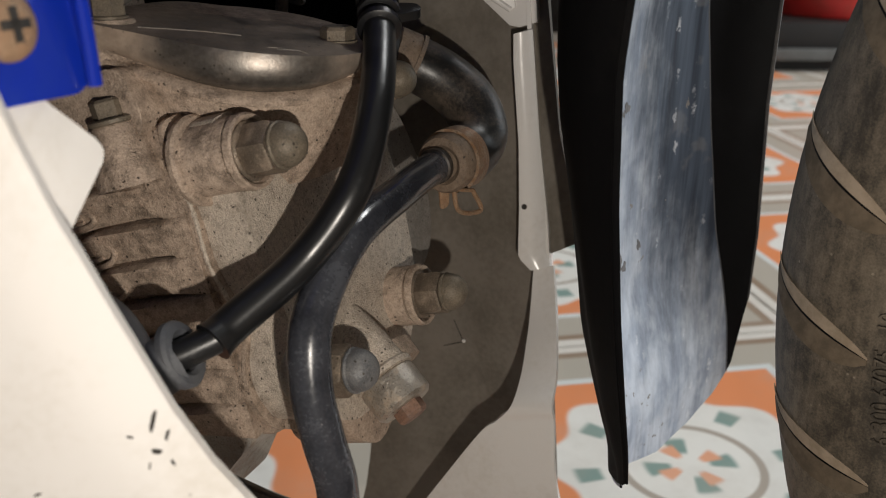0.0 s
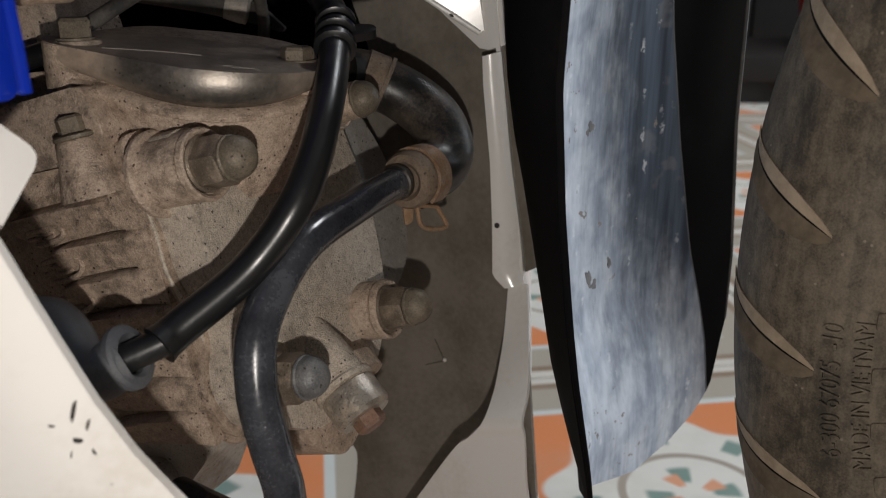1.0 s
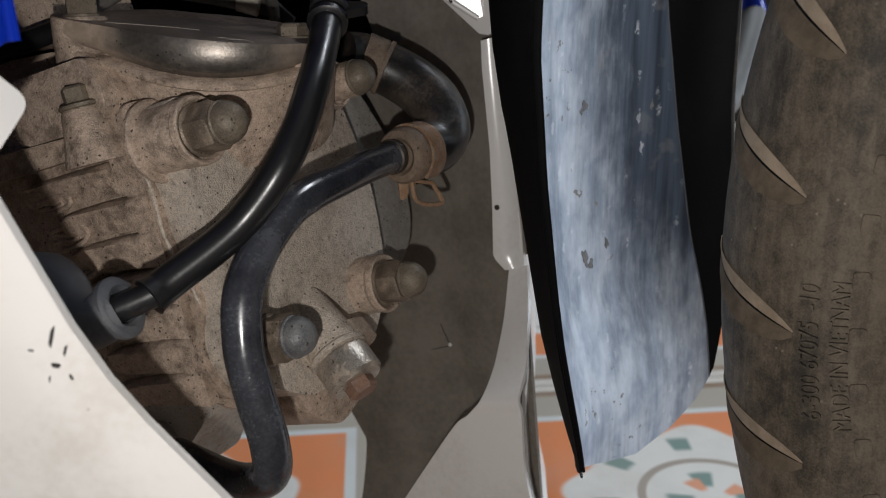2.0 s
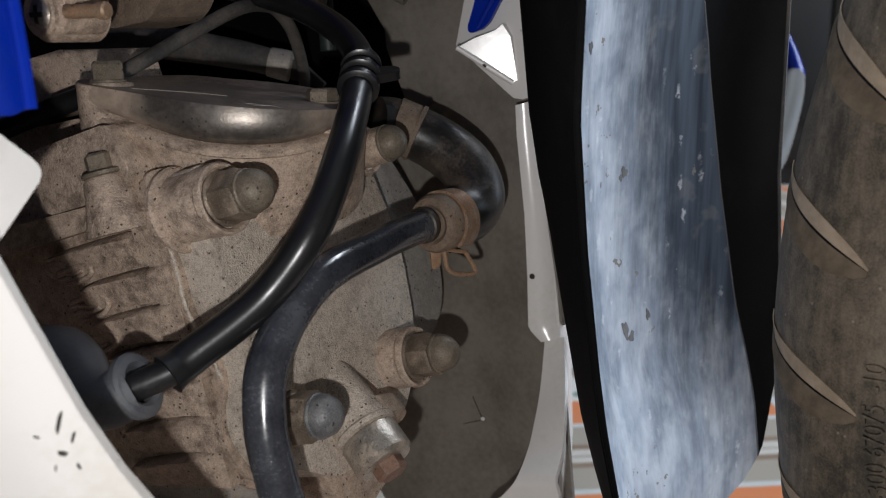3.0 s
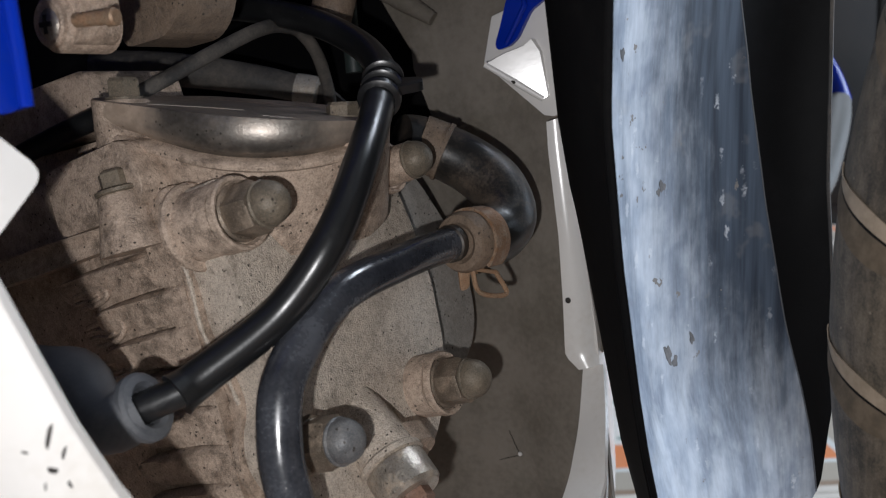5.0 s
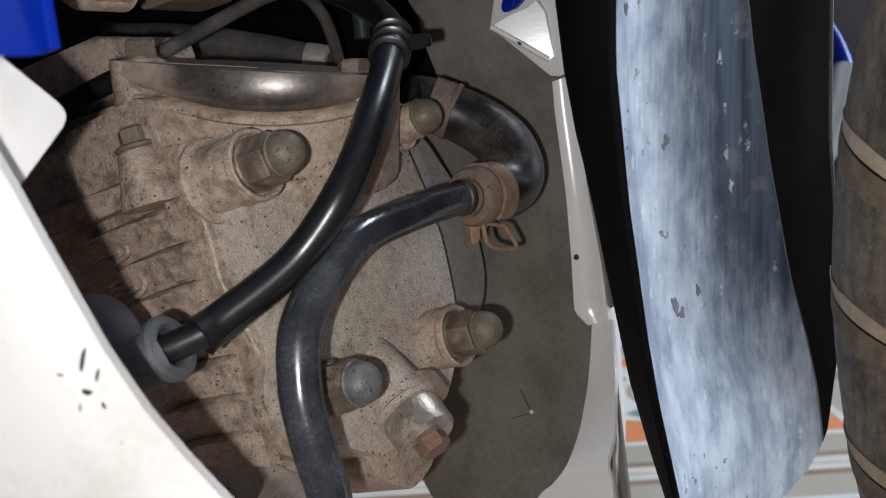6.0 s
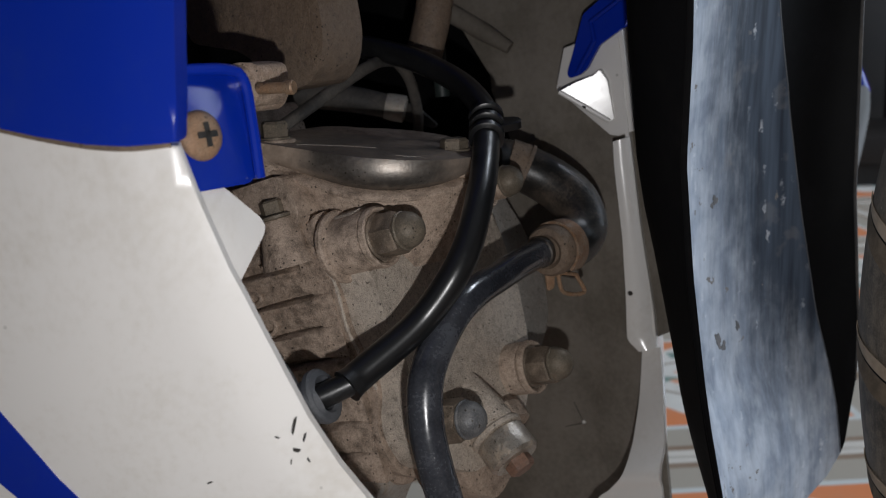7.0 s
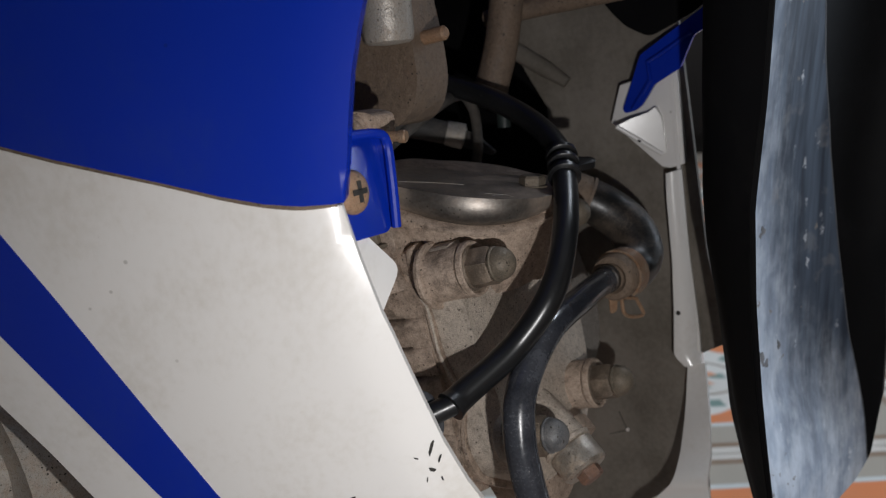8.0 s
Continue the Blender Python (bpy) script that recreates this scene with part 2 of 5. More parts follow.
def worn_dome():
    """Alloy rubbed bright over the middle of the valve cover, dusty towards both ends."""
    k = Nodes("rubbed_valve_cover")
    mid, fine = k.noise(230, 4, 0.65), k.noise(1300, 3, 0.7)
    sep = k.add("ShaderNodeSeparateXYZ")
    k.join(k.coord, sep.inputs[0])
    off = k.math("ABSOLUTE", k.math("SUBTRACT", sep.outputs[0], 0.0150))
    off = k.math("ADD", off, k.math("MULTIPLY", k.math("SUBTRACT", k.noise(60, 4, 0.65), 0.5), 0.030))
    ends = k.ramp(off, 0.012, 0.038)
    film = k.math("MAXIMUM", ends, k.math("MULTIPLY", k.ramp(k.math("ADD", k.math("MULTIPLY", mid, 0.5), k.math("MULTIPLY", k.noise(50, 3), 0.5)), 0.42, 0.80), 0.38))
    up = k.add("ShaderNodeSeparateXYZ")
    k.join(k.add("ShaderNodeNewGeometry").outputs["Normal"], up.inputs[0])
    settled = k.math("MULTIPLY", k.ramp(up.outputs[2], 0.80, 0.96), k.ramp(k.math("ADD", k.math("MULTIPLY", k.noise(75, 5, 0.65), 0.6), k.math("MULTIPLY", k.noise(500, 3, 0.6, (1, 4, 1)), 0.4)), 0.34, 0.62))
    film = k.math("MAXIMUM", film, k.math("MULTIPLY", settled, 0.8))
    dust = k.mix(k.ramp(mid, 0.3, 0.7), (0.30, 0.232, 0.178), (0.42, 0.33, 0.256))
    bare = k.mix(k.ramp(k.noise(700, 3, 0.6), 0.35, 0.7), (0.165, 0.150, 0.134), (0.215, 0.198, 0.178))
    col = k.mix(film, bare, dust)
    pit = k.math("MULTIPLY", k.ramp(k.voronoi(420), 0.20, 0.10), k.ramp(k.noise(90, 2), 0.44, 0.58))
    col = k.mix(k.math("MULTIPLY", pit, 0.7), col, (0.035, 0.028, 0.022))
    rough = k.math("ADD", k.math("MULTIPLY", film, 0.28), 0.36)
    met = k.math("MULTIPLY", k.math("SUBTRACT", 1.0, film), 0.85)
    h = k.math("ADD", k.math("MULTIPLY", fine, 0.5), k.math("MULTIPLY", mid, 0.5))
    return k.finish(col, rough, met, k.bump(h, 0.14, 0.0008), 0.35)


DOME = worn_dome()


def rubber(name, base, dust, lo, hi, rough=0.34, stretch=None, bump=0.12):
    k = Nodes(name)
    big = k.noise(45, 5, 0.65, stretch)
    fine = k.noise(900, 3, 0.7)
    film = k.ramp(k.math("ADD", k.math("MULTIPLY", big, 0.7), k.math("MULTIPLY", fine, 0.3)), lo, hi)
    col = k.mix(film, base, dust)
    speck = k.math("MULTIPLY", k.ramp(k.math("ADD", k.voronoi(330), k.math("MULTIPLY", fine, 0.12)), 0.13, 0.10), k.ramp(k.noise(70, 2), 0.58, 0.66))
    col = k.mix(speck, col, (0.35, 0.34, 0.33))
    r = k.math("ADD", k.math("MULTIPLY", film, 0.35), rough)
    return k.finish(col, r, 0.0, k.bump(fine, bump, 0.0004), 0.5)


HOSE = rubber("black_rubber_hose", (0.0095, 0.0098, 0.0105), (0.040, 0.040, 0.042), 0.50, 0.84, 0.29, None, 0.06)
HOSE_WORN = rubber("worn_rubber_hose", (0.019, 0.020, 0.025), (0.092, 0.098, 0.114), 0.34, 0.90, 0.14, None, 0.03)
HOSE_DUSTY = rubber("dusty_rubber_hose", (0.009, 0.0088, 0.0085), (0.095, 0.072, 0.054), 0.45, 0.72, 0.33)
RUBBER_GREY = rubber("grey_rubber", (0.062, 0.066, 0.076), (0.125, 0.128, 0.135), 0.4, 0.7, 0.5)
CABLE = rubber("dusty_cable", (0.032, 0.030, 0.029), (0.125, 0.110, 0.095), 0.38, 0.68, 0.6)


def plastic(name, base, grime, lo, hi, rough=0.3, spec=0.5):
    k = Nodes(name)
    big = k.noise(26, 5, 0.6)
    fine = k.noise(420, 3, 0.6)
    scr = k.noise(60, 2, 0.5, (1, 9, 2))
    film = k.ramp(k.math("ADD", k.math("MULTIPLY", big, 0.75), k.math("MULTIPLY", fine, 0.25)), lo, hi)
    col = k.mix(film, base, grime)
    speck = k.math("MULTIPLY", k.ramp(k.voronoi(95), 0.075, 0.04), k.ramp(k.noise(33, 2), 0.55, 0.62))
    col = k.mix(k.math("MULTIPLY", speck, 0.6), col, tuple(c * 0.55 for c in grime))
    r = k.math("ADD", k.math("MULTIPLY", k.ramp(scr, 0.45, 0.8), 0.04), rough)
    return k.finish(col, r, 0.0, k.bump(fine, 0.04, 0.0004), spec)


WHITE = plastic("white_painted_plastic", (0.72, 0.70, 0.675), (0.62, 0.59, 0.545), 0.45, 0.75, 0.2)
BLUE = plastic("blue_painted_plastic", (0.0038, 0.022, 0.31), (0.010, 0.030, 0.28), 0.45, 0.8, 0.2, 0.35)
BLACK = plastic("black_plastic", (0.0045, 0.0045, 0.005), (0.0095, 0.009, 0.0088), 0.45, 0.8, 0.6, 0.05)
FAR_WALL = plastic("smooth_dusty_black_plastic", (0.0045, 0.0046, 0.005), (0.010, 0.010, 0.011), 0.45, 0.8, 0.55, 0.08)
LINER = plastic("grey_inner_plastic", (0.20, 0.178, 0.152), (0.125, 0.11, 0.09), 0.35, 0.7, 0.7, 0.12)
CHIP = plastic("dark_scuff", (0.05, 0.045, 0.04), (0.02, 0.02, 0.02), 0.4, 0.6, 0.7, 0.2)


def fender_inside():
    """Black plastic scoured pale blue-grey by grit, with shade painted in high up towards the fold."""
    k = Nodes("scoured_shaded_plastic")
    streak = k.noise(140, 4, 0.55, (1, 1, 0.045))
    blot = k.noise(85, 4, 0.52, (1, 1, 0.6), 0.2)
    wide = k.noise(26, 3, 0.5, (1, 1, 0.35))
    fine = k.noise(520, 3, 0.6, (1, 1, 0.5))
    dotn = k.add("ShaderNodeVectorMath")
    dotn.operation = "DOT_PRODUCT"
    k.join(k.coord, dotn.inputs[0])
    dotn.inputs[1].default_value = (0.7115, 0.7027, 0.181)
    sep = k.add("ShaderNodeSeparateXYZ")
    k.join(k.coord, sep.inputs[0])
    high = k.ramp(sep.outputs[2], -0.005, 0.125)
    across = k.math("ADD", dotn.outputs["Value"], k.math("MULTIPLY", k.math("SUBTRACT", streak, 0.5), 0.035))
    # shade gradient put into the colour: darker high up and towards the fold
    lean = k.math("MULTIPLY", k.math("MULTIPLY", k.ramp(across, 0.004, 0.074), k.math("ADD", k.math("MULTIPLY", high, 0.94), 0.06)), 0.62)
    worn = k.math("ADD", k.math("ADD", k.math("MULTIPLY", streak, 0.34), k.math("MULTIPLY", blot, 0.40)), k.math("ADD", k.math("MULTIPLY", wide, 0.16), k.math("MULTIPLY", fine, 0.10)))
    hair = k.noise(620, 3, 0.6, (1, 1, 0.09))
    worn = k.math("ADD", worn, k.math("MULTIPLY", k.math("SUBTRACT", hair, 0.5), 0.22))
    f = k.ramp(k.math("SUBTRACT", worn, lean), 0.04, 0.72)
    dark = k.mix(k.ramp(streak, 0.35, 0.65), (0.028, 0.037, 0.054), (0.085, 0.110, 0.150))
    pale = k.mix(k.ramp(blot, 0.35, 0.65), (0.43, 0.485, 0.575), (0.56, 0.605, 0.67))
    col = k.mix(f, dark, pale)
    brown = k.math("MULTIPLY", k.ramp(k.noise(60, 3, 0.6), 0.60, 0.72), 0.18)
    col = k.mix(brown, col, (0.33, 0.31, 0.29))
    mud = k.math("MULTIPLY", k.ramp(k.noise(170, 3, 0.6), 0.64, 0.68), k.ramp(k.noise(38, 2), 0.5, 0.6))
    col = k.mix(mud, col, (0.20, 0.185, 0.17))
    stretch = k.add("ShaderNodeMapping")
    stretch.inputs["Scale"].default_value = (1, 1, 0.42)
    k.join(k.coord, stretch.inputs[0])
    cell = k.add("ShaderNodeTexVoronoi")
    cell.inputs["Scale"].default_value = 150
    k.join(stretch.outputs[0], cell.inputs["Vector"])
    fleck = k.math("MULTIPLY", k.ramp(k.math("ADD", cell.outputs["Distance"], k.math("MULTIPLY", k.math("SUBTRACT", k.noise(600, 2), 0.5), 0.5)), 0.22, 0.06), k.ramp(k.noise(45, 2), 0.40, 0.58))
    col = k.mix(k.math("MULTIPLY", fleck, 0.7), col, (0.62, 0.645, 0.68))
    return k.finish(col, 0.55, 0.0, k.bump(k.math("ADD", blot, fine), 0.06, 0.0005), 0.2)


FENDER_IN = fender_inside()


def tyre_rubber():
    """Black rubber with dust lying in fine lines round the tread and in soft patches."""
    k = Nodes("dusty_tyre_rubber")
    big = k.noise(24, 4, 0.6, (1, 1, 0.5))
    line = k.noise(420, 3, 0.55, (1, 1, 0.035))
    mid = k.noise(190, 5, 0.65, (1, 1, 0.75), 0.4)
    fine = k.noise(1500, 2, 0.6)
    f = k.math("ADD", k.math("ADD", k.math("MULTIPLY", big, 0.40), k.math("MULTIPLY", line, 0.13)), k.math("ADD", k.math("MULTIPLY", mid, 0.30), k.math("MULTIPLY", fine, 0.17)))
    col = k.mix(k.ramp(f, 0.38, 0.62), (0.034, 0.029, 0.023), (0.158, 0.128, 0.094))
    speck = k.math("MULTIPLY", k.ramp(k.voronoi(260), 0.15, 0.07), k.ramp(k.noise(60, 3), 0.52, 0.62))
    col = k.mix(k.math("MULTIPLY", speck, 0.6), col, (0.30, 0.255, 0.20))
    return k.finish(col, 0.58, 0.0, k.bump(k.math("ADD", fine, k.math("MULTIPLY", line, 1.2)), 0.22, 0.0005), 0.22)


TYRE = tyre_rubber()


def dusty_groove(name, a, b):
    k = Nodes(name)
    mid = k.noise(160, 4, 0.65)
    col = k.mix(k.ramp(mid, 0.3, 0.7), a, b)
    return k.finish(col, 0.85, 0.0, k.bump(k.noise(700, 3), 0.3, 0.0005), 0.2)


GROOVE = dusty_groove("dust_on_groove_wall", (0.24, 0.19, 0.135), (0.34, 0.27, 0.20))
# darker copy of the groove dust, with the recess's shade in its colour
GROOVE_DARK = dusty_groove("shaded_groove_dust", (0.085, 0.066, 0.046), (0.14, 0.108, 0.075))

# ---- the motorbike's directions ----
HEAD = Vector((-0.022, 0.2855, 0.3085))
SIDE = Vector((0.396, 0.918, 0)).normalized()
AHEAD = Vector((SIDE.y, -SIDE.x, 0))
UP = Vector((0, 0, 1))
AXIS = (AHEAD * math.cos(radians(15)) + UP * math.sin(radians(15))).normalized()
LIFT = AXIS.cross(SIDE)
ENGINE = Matrix.Translation(HEAD) @ Matrix((SIDE, LIFT, AXIS)).transposed().to_4x4()


def eng(l, u, n):
    return ENGINE @ Vector((l, u, n))


def eng_axis(l, u, n, d="n"):
    """A pose on the engine whose z runs along its axis (n), upward (u) or to the side (l)."""
    z = {"n": AXIS, "u": LIFT, "l": SIDE}[d]
    return axis_pose(eng(l, u, n), z, LIFT if d != "u" else SIDE)

# ---- floor and room ----
def tile_material():
    """A glazed patterned tile, 0.4 m square: cream and taupe border bands, orange field, white flower medallion."""
    k = Nodes("patterned_floor_tile")
    sep = k.add("ShaderNodeSeparateXYZ")
    k.join(k.coord, sep.inputs[0])
    x, y = sep.outputs[0], sep.outputs[1]
    ax, ay = k.math("ABSOLUTE", x), k.math("ABSOLUTE", y)
    edge = k.math("MAXIMUM", ax, ay)
    r = k.math("SQRT", k.math("ADD", k.math("MULTIPLY", x, x), k.math("MULTIPLY", y, y)))
    ang = k.math("ARCTAN2", y, x)
    wob = k.math("SINE", k.math("MULTIPLY", ang, 8.0))
    orange, white, grey, green = (0.68, 0.24, 0.10), (0.70, 0.68, 0.63), (0.36, 0.31, 0.26), (0.19, 0.28, 0.25)
    flower = k.ramp(k.math("ADD", r, k.math("MULTIPLY", wob, 0.008)), 0.106, 0.100)
    col = k.mix(flower, orange, white)
    # leaves round the medallion
    leaf = k.math("MULTIPLY", k.ramp(k.math("COSINE", k.math("MULTIPLY", ang, 8.0)), 0.55, 0.8), k.math("MULTIPLY", k.ramp(r, 0.066, 0.072), k.ramp(r, 0.092, 0.085)))
    col = k.mix(leaf, col, green)
    ring = k.ramp(k.math("ABSOLUTE", k.math("SUBTRACT", r, 0.0525)), 0.0042, 0.0022)
    col = k.mix(ring, col, grey)
    petal = k.math("MULTIPLY", k.ramp(k.math("COSINE", k.math("MULTIPLY", ang, 4.0)), 0.2, 0.7), k.math("MULTIPLY", k.ramp(r, 0.012, 0.018), k.ramp(r, 0.038, 0.032)))
    col = k.mix(petal, col, green)
    blossom = k.math("MULTIPLY", k.ramp(k.math("SINE", k.math("MULTIPLY", ang, 4.0)), 0.2, 0.7), k.math("MULTIPLY", k.ramp(r, 0.008, 0.014), k.ramp(r, 0.03, 0.024)))
    col = k.mix(blossom, col, (0.68, 0.33, 0.2))
    # border bands
    col = k.mix(k.ramp(edge, 0.1290, 0.1310), col, (0.60, 0.62, 0.60))
    col = k.mix(k.ramp(edge, 0.1375, 0.1395), col, (0.40, 0.36, 0.30))
    col = k.mix(k.ramp(edge, 0.1760, 0.1780), col, (0.26, 0.185, 0.13))
    col = k.mix(k.ramp(edge, 0.1860, 0.1880), col, (0.64, 0.60, 0.54))
    grime = k.noise(14, 5, 0.65)
    col = k.mix(k.math("MULTIPLY", k.ramp(grime, 0.4, 0.8), 0.35), col, (0.38, 0.33, 0.27))
    return k.finish(col, k.math("ADD", k.math("MULTIPLY", grime, 0.2), 0.22), 0.0, k.bump(k.noise(300, 2), 0.03, 0.0004), 0.5)


def plain(name, a, b, scale, rough, bump=0.1):
    k = Nodes(name)
    f = k.noise(scale, 5, 0.65)
    return k.finish(k.mix(k.ramp(f, 0.3, 0.7), a, b), rough, 0.0, k.bump(k.noise(scale * 12, 3), bump, 0.001), 0.4)


TILE_MAT = tile_material()
GROUT = plain("tile_grout", (0.20, 0.18, 0.155), (0.13, 0.115, 0.10), 30, 0.9)
WALL = plain("wall_paint", (0.24, 0.235, 0.22), (0.19, 0.185, 0.17), 3, 0.85)
CEIL = plain("ceiling_paint", (0.45, 0.45, 0.44), (0.38, 0.38, 0.37), 3, 0.9)

bm = bmesh.new()
add_prism(bm, [(-3.0, -2.6), (3.2, -2.6), (3.2, 3.6), (-3.0, 3.6)], Matrix.Translation((0, 0, FLOOR)), -0.1, -0.004)
floor_ob = single("floor", bm, GROUT, "cement grout bed under the patterned floor tiles", "floor", "structure")

TILE_TURN = 9.5
TILE_ORIGIN = Vector((0.187, 0.580, FLOOR))


def tile_mesh():
    b = bmesh.new()
    add_prism(b, [(-0.1988, -0.1988), (0.1988, -0.1988), (0.1988, 0.1988), (-0.1988, 0.1988)], Matrix(), -0.008, 0.0, 0.0012, 1)
    return link_mesh("tile", b, TILE_MAT)


def cut_tile(spot):
    """A tile sawn off along the walls; None where nothing of it is left inside the room."""
    b = bmesh.new()
    b.from_mesh(TILE)
    b.transform(spot)
    for co, no in (((-2.999, 0, 0), (-1, 0, 0)), ((3.199, 0, 0), (1, 0, 0)), ((0, -2.599, 0), (0, -1, 0)), ((0, 3.599, 0), (0, 1, 0))):
        bmesh.ops.bisect_plane(b, geom=b.verts[:] + b.edges[:] + b.faces[:], plane_co=co, plane_no=no, clear_outer=True)
    if not b.faces:
        b.free()
        return None
    b.transform(spot.inverted())
    return link_mesh("cut_tile", b, TILE_MAT)


TILE = tile_mesh()
for i in range(-11, 12):
    for j in range(-11, 12):
        spot = Matrix.Translation(TILE_ORIGIN) @ pose(0, 0, 0, 0, 0, TILE_TURN) @ Matrix.Translation((0.4 * i, 0.4 * j, 0))
        x, y = spot.translation.x, spot.translation.y
        whole = -2.76 < x < 2.96 and -2.36 < y < 3.36
        mesh = TILE if whole else cut_tile(spot) if -3.24 < x < 3.44 and -2.84 < y < 3.84 else None
        if mesh:
            ob = new("tile", mesh)
            ob.parent = floor_ob
            ob.matrix_basis = spot

for name, poly, z0, z1, mat, label in (
    ("wall_north", [(-3.0, 3.6), (3.2, 3.6), (3.2, 3.75), (-3.0, 3.75)], 0, 2.8, WALL, "pale painted plaster wall of the garage"),
    ("wall_south", [(-3.0, -2.75), (3.2, -2.75), (3.2, -2.6), (-3.0, -2.6)], 0, 2.8, WALL, "pale painted plaster wall of the garage"),
    ("wall_west", [(-3.15, -2.75), (-3.0, -2.75), (-3.0, 3.75), (-3.15, 3.75)], 0, 2.8, WALL, "pale painted plaster wall of the garage"),
    ("wall_east_near", [(3.2, -2.75), (3.35, -2.75), (3.35, -0.05), (3.2, -0.05)], 0, 2.8, WALL, "pale painted plaster wall of the garage"),
    ("wall_east_far", [(3.2, 2.15), (3.35, 2.15), (3.35, 3.75), (3.2, 3.75)], 0, 2.8, WALL, "pale painted plaster wall of the garage"),
    ("wall_east_lintel", [(3.2, -0.05), (3.35, -0.05), (3.35, 2.15), (3.2, 2.15)], 2.15, 2.8, WALL, "pale plaster over the open doorway"),
    ("ceiling", [(-3.15, -2.75), (3.35, -2.75), (3.35, 3.75), (-3.15, 3.75)], 2.8, 2.9, CEIL, "white painted flat ceiling of the garage"),
):
    bm = bmesh.new()
    add_prism(bm, poly, Matrix.Translation((0, 0, FLOOR)), z0, z1)
    single(name, bm, mat, label, "wall" if "wall" in name else "ceiling", "structure")
# ---- engine ----
engine = thing("engine", (HEAD.x - 0.05, HEAD.y + 0.02, 0.2), "dusty grey cast alloy engine of a small motorbike", "engine")

# the head's body, behind its cover joint
OUTLINE = [(-0.041, 0.047), (-0.0417, 0.033), (-0.0410, 0.028), (-0.0388, 0.0225), (-0.0383, 0.0163), (-0.0388, 0.0077), (-0.0380, 0.0006), (-0.0345, -0.011), (-0.0328, -0.020), (-0.0338, -0.025),
           (-0.0372, -0.030), (-0.0392, -0.0365), (-0.0385, -0.0430), (-0.034, -0.053), (-0.012, -0.066),
           (0.016, -0.068), (0.036, -0.058), (0.050, -0.044), (0.056, -0.026), (0.059, -0.004), (0.057, 0.016), (0.053, 0.034), (0.046, 0.050), (0.010, 0.050)]


def grown(poly, d):
    c = Vector((0.005, -0.005))
    return [tuple(Vector(p) + (Vector(p) - c).normalized() * d) for p in poly]


bm = bmesh.new()
add_prism(bm, rounded(OUTLINE, 0.004), ENGINE, -0.050, -0.0382, 0.0008)
part("head_body", bm, ALLOY, engine)
bm = bmesh.new()
add_prism(bm, rounded(grown(OUTLINE, -0.0014), 0.004), ENGINE, -0.0364, -0.0205, 0.0060, 4)
head_cover = part("head_cover", bm, ALLOY_GRIT, engine, "dusty speckled cast cover")
bm = bmesh.new()
add_prism(bm, rounded(grown(OUTLINE, 0.0018), 0.004), ENGINE, -0.0382, -0.0366, 0.0006, 2)
part("gasket_lip", bm, ALLOY, engine, "thin worn edge of the cover joint")

# worn bead along the joint's near edge
bm = bmesh.new()
add_tube(bm, spline([eng(l, u, -0.0368) for l, u in grown(OUTLINE[1:9], 0.0016)], 60), [0.0007 + 0.0002 * math.sin(0.9 * i) * math.sin(0.37 * i) for i in range(60)], 8)
part("joint_bead", bm, ALLOY_GRIT, engine)

# lobe of the far flank
bm = bmesh.new()
lobe = [(0.040, 0.052), (0.060, 0.052), (0.078, 0.038), (0.091, 0.015), (0.0965, -0.008), (0.093, -0.026), (0.080, -0.040), (0.045, -0.042)]
add_prism(bm, rounded(lobe, 0.008), ENGINE, -0.070, -0.029, 0.005, 4)
part("side_lobe", bm, PALE, engine, "cleaner grey cast flank")

# cylinder barrel behind with cooling ribs
bm = bmesh.new()
add_prism(bm, rounded([(-0.036, 0.043), (-0.037, -0.050), (-0.02, -0.066), (0.03, -0.066), (0.05, -0.05), (0.05, 0.04)], 0.006), ENGINE, -0.150, -0.0495, 0.001)
part("barrel", bm, ALLOY, engine)
FLANK = Matrix.Translation(HEAD) @ Matrix((AXIS, LIFT, -SIDE)).transposed().to_4x4()
finger = [(-0.150, 0.0398 - 0.0025), (-0.147, 0.0398 - 0.0042), (-0.095, 0.0398 - 0.0044), (-0.046, 0.0398 - 0.0032), (-0.040, 0.0398 - 0.0017), (-0.040, 0.0398 + 0.0017), (-0.048, 0.0398 + 0.0034), (-0.095, 0.0398 + 0.0042), (-0.147, 0.0398 + 0.0042), (-0.150, 0.0398 + 0.0025)]
bm = bmesh.new()
add_prism(bm, rounded(finger, 0.0035, 3), pose(0, 0, 0), 0.034, 0.0448, 0.0026, 4)
# the top rib runs out into the wall towards the joint
for v in bm.verts:
    v.co.z -= 0.0062 * max(0.0, (v.co.x + 0.095) / 0.055) ** 1.5
bm.transform(FLANK)
part("cooling_rib", bm, ALLOY, engine)
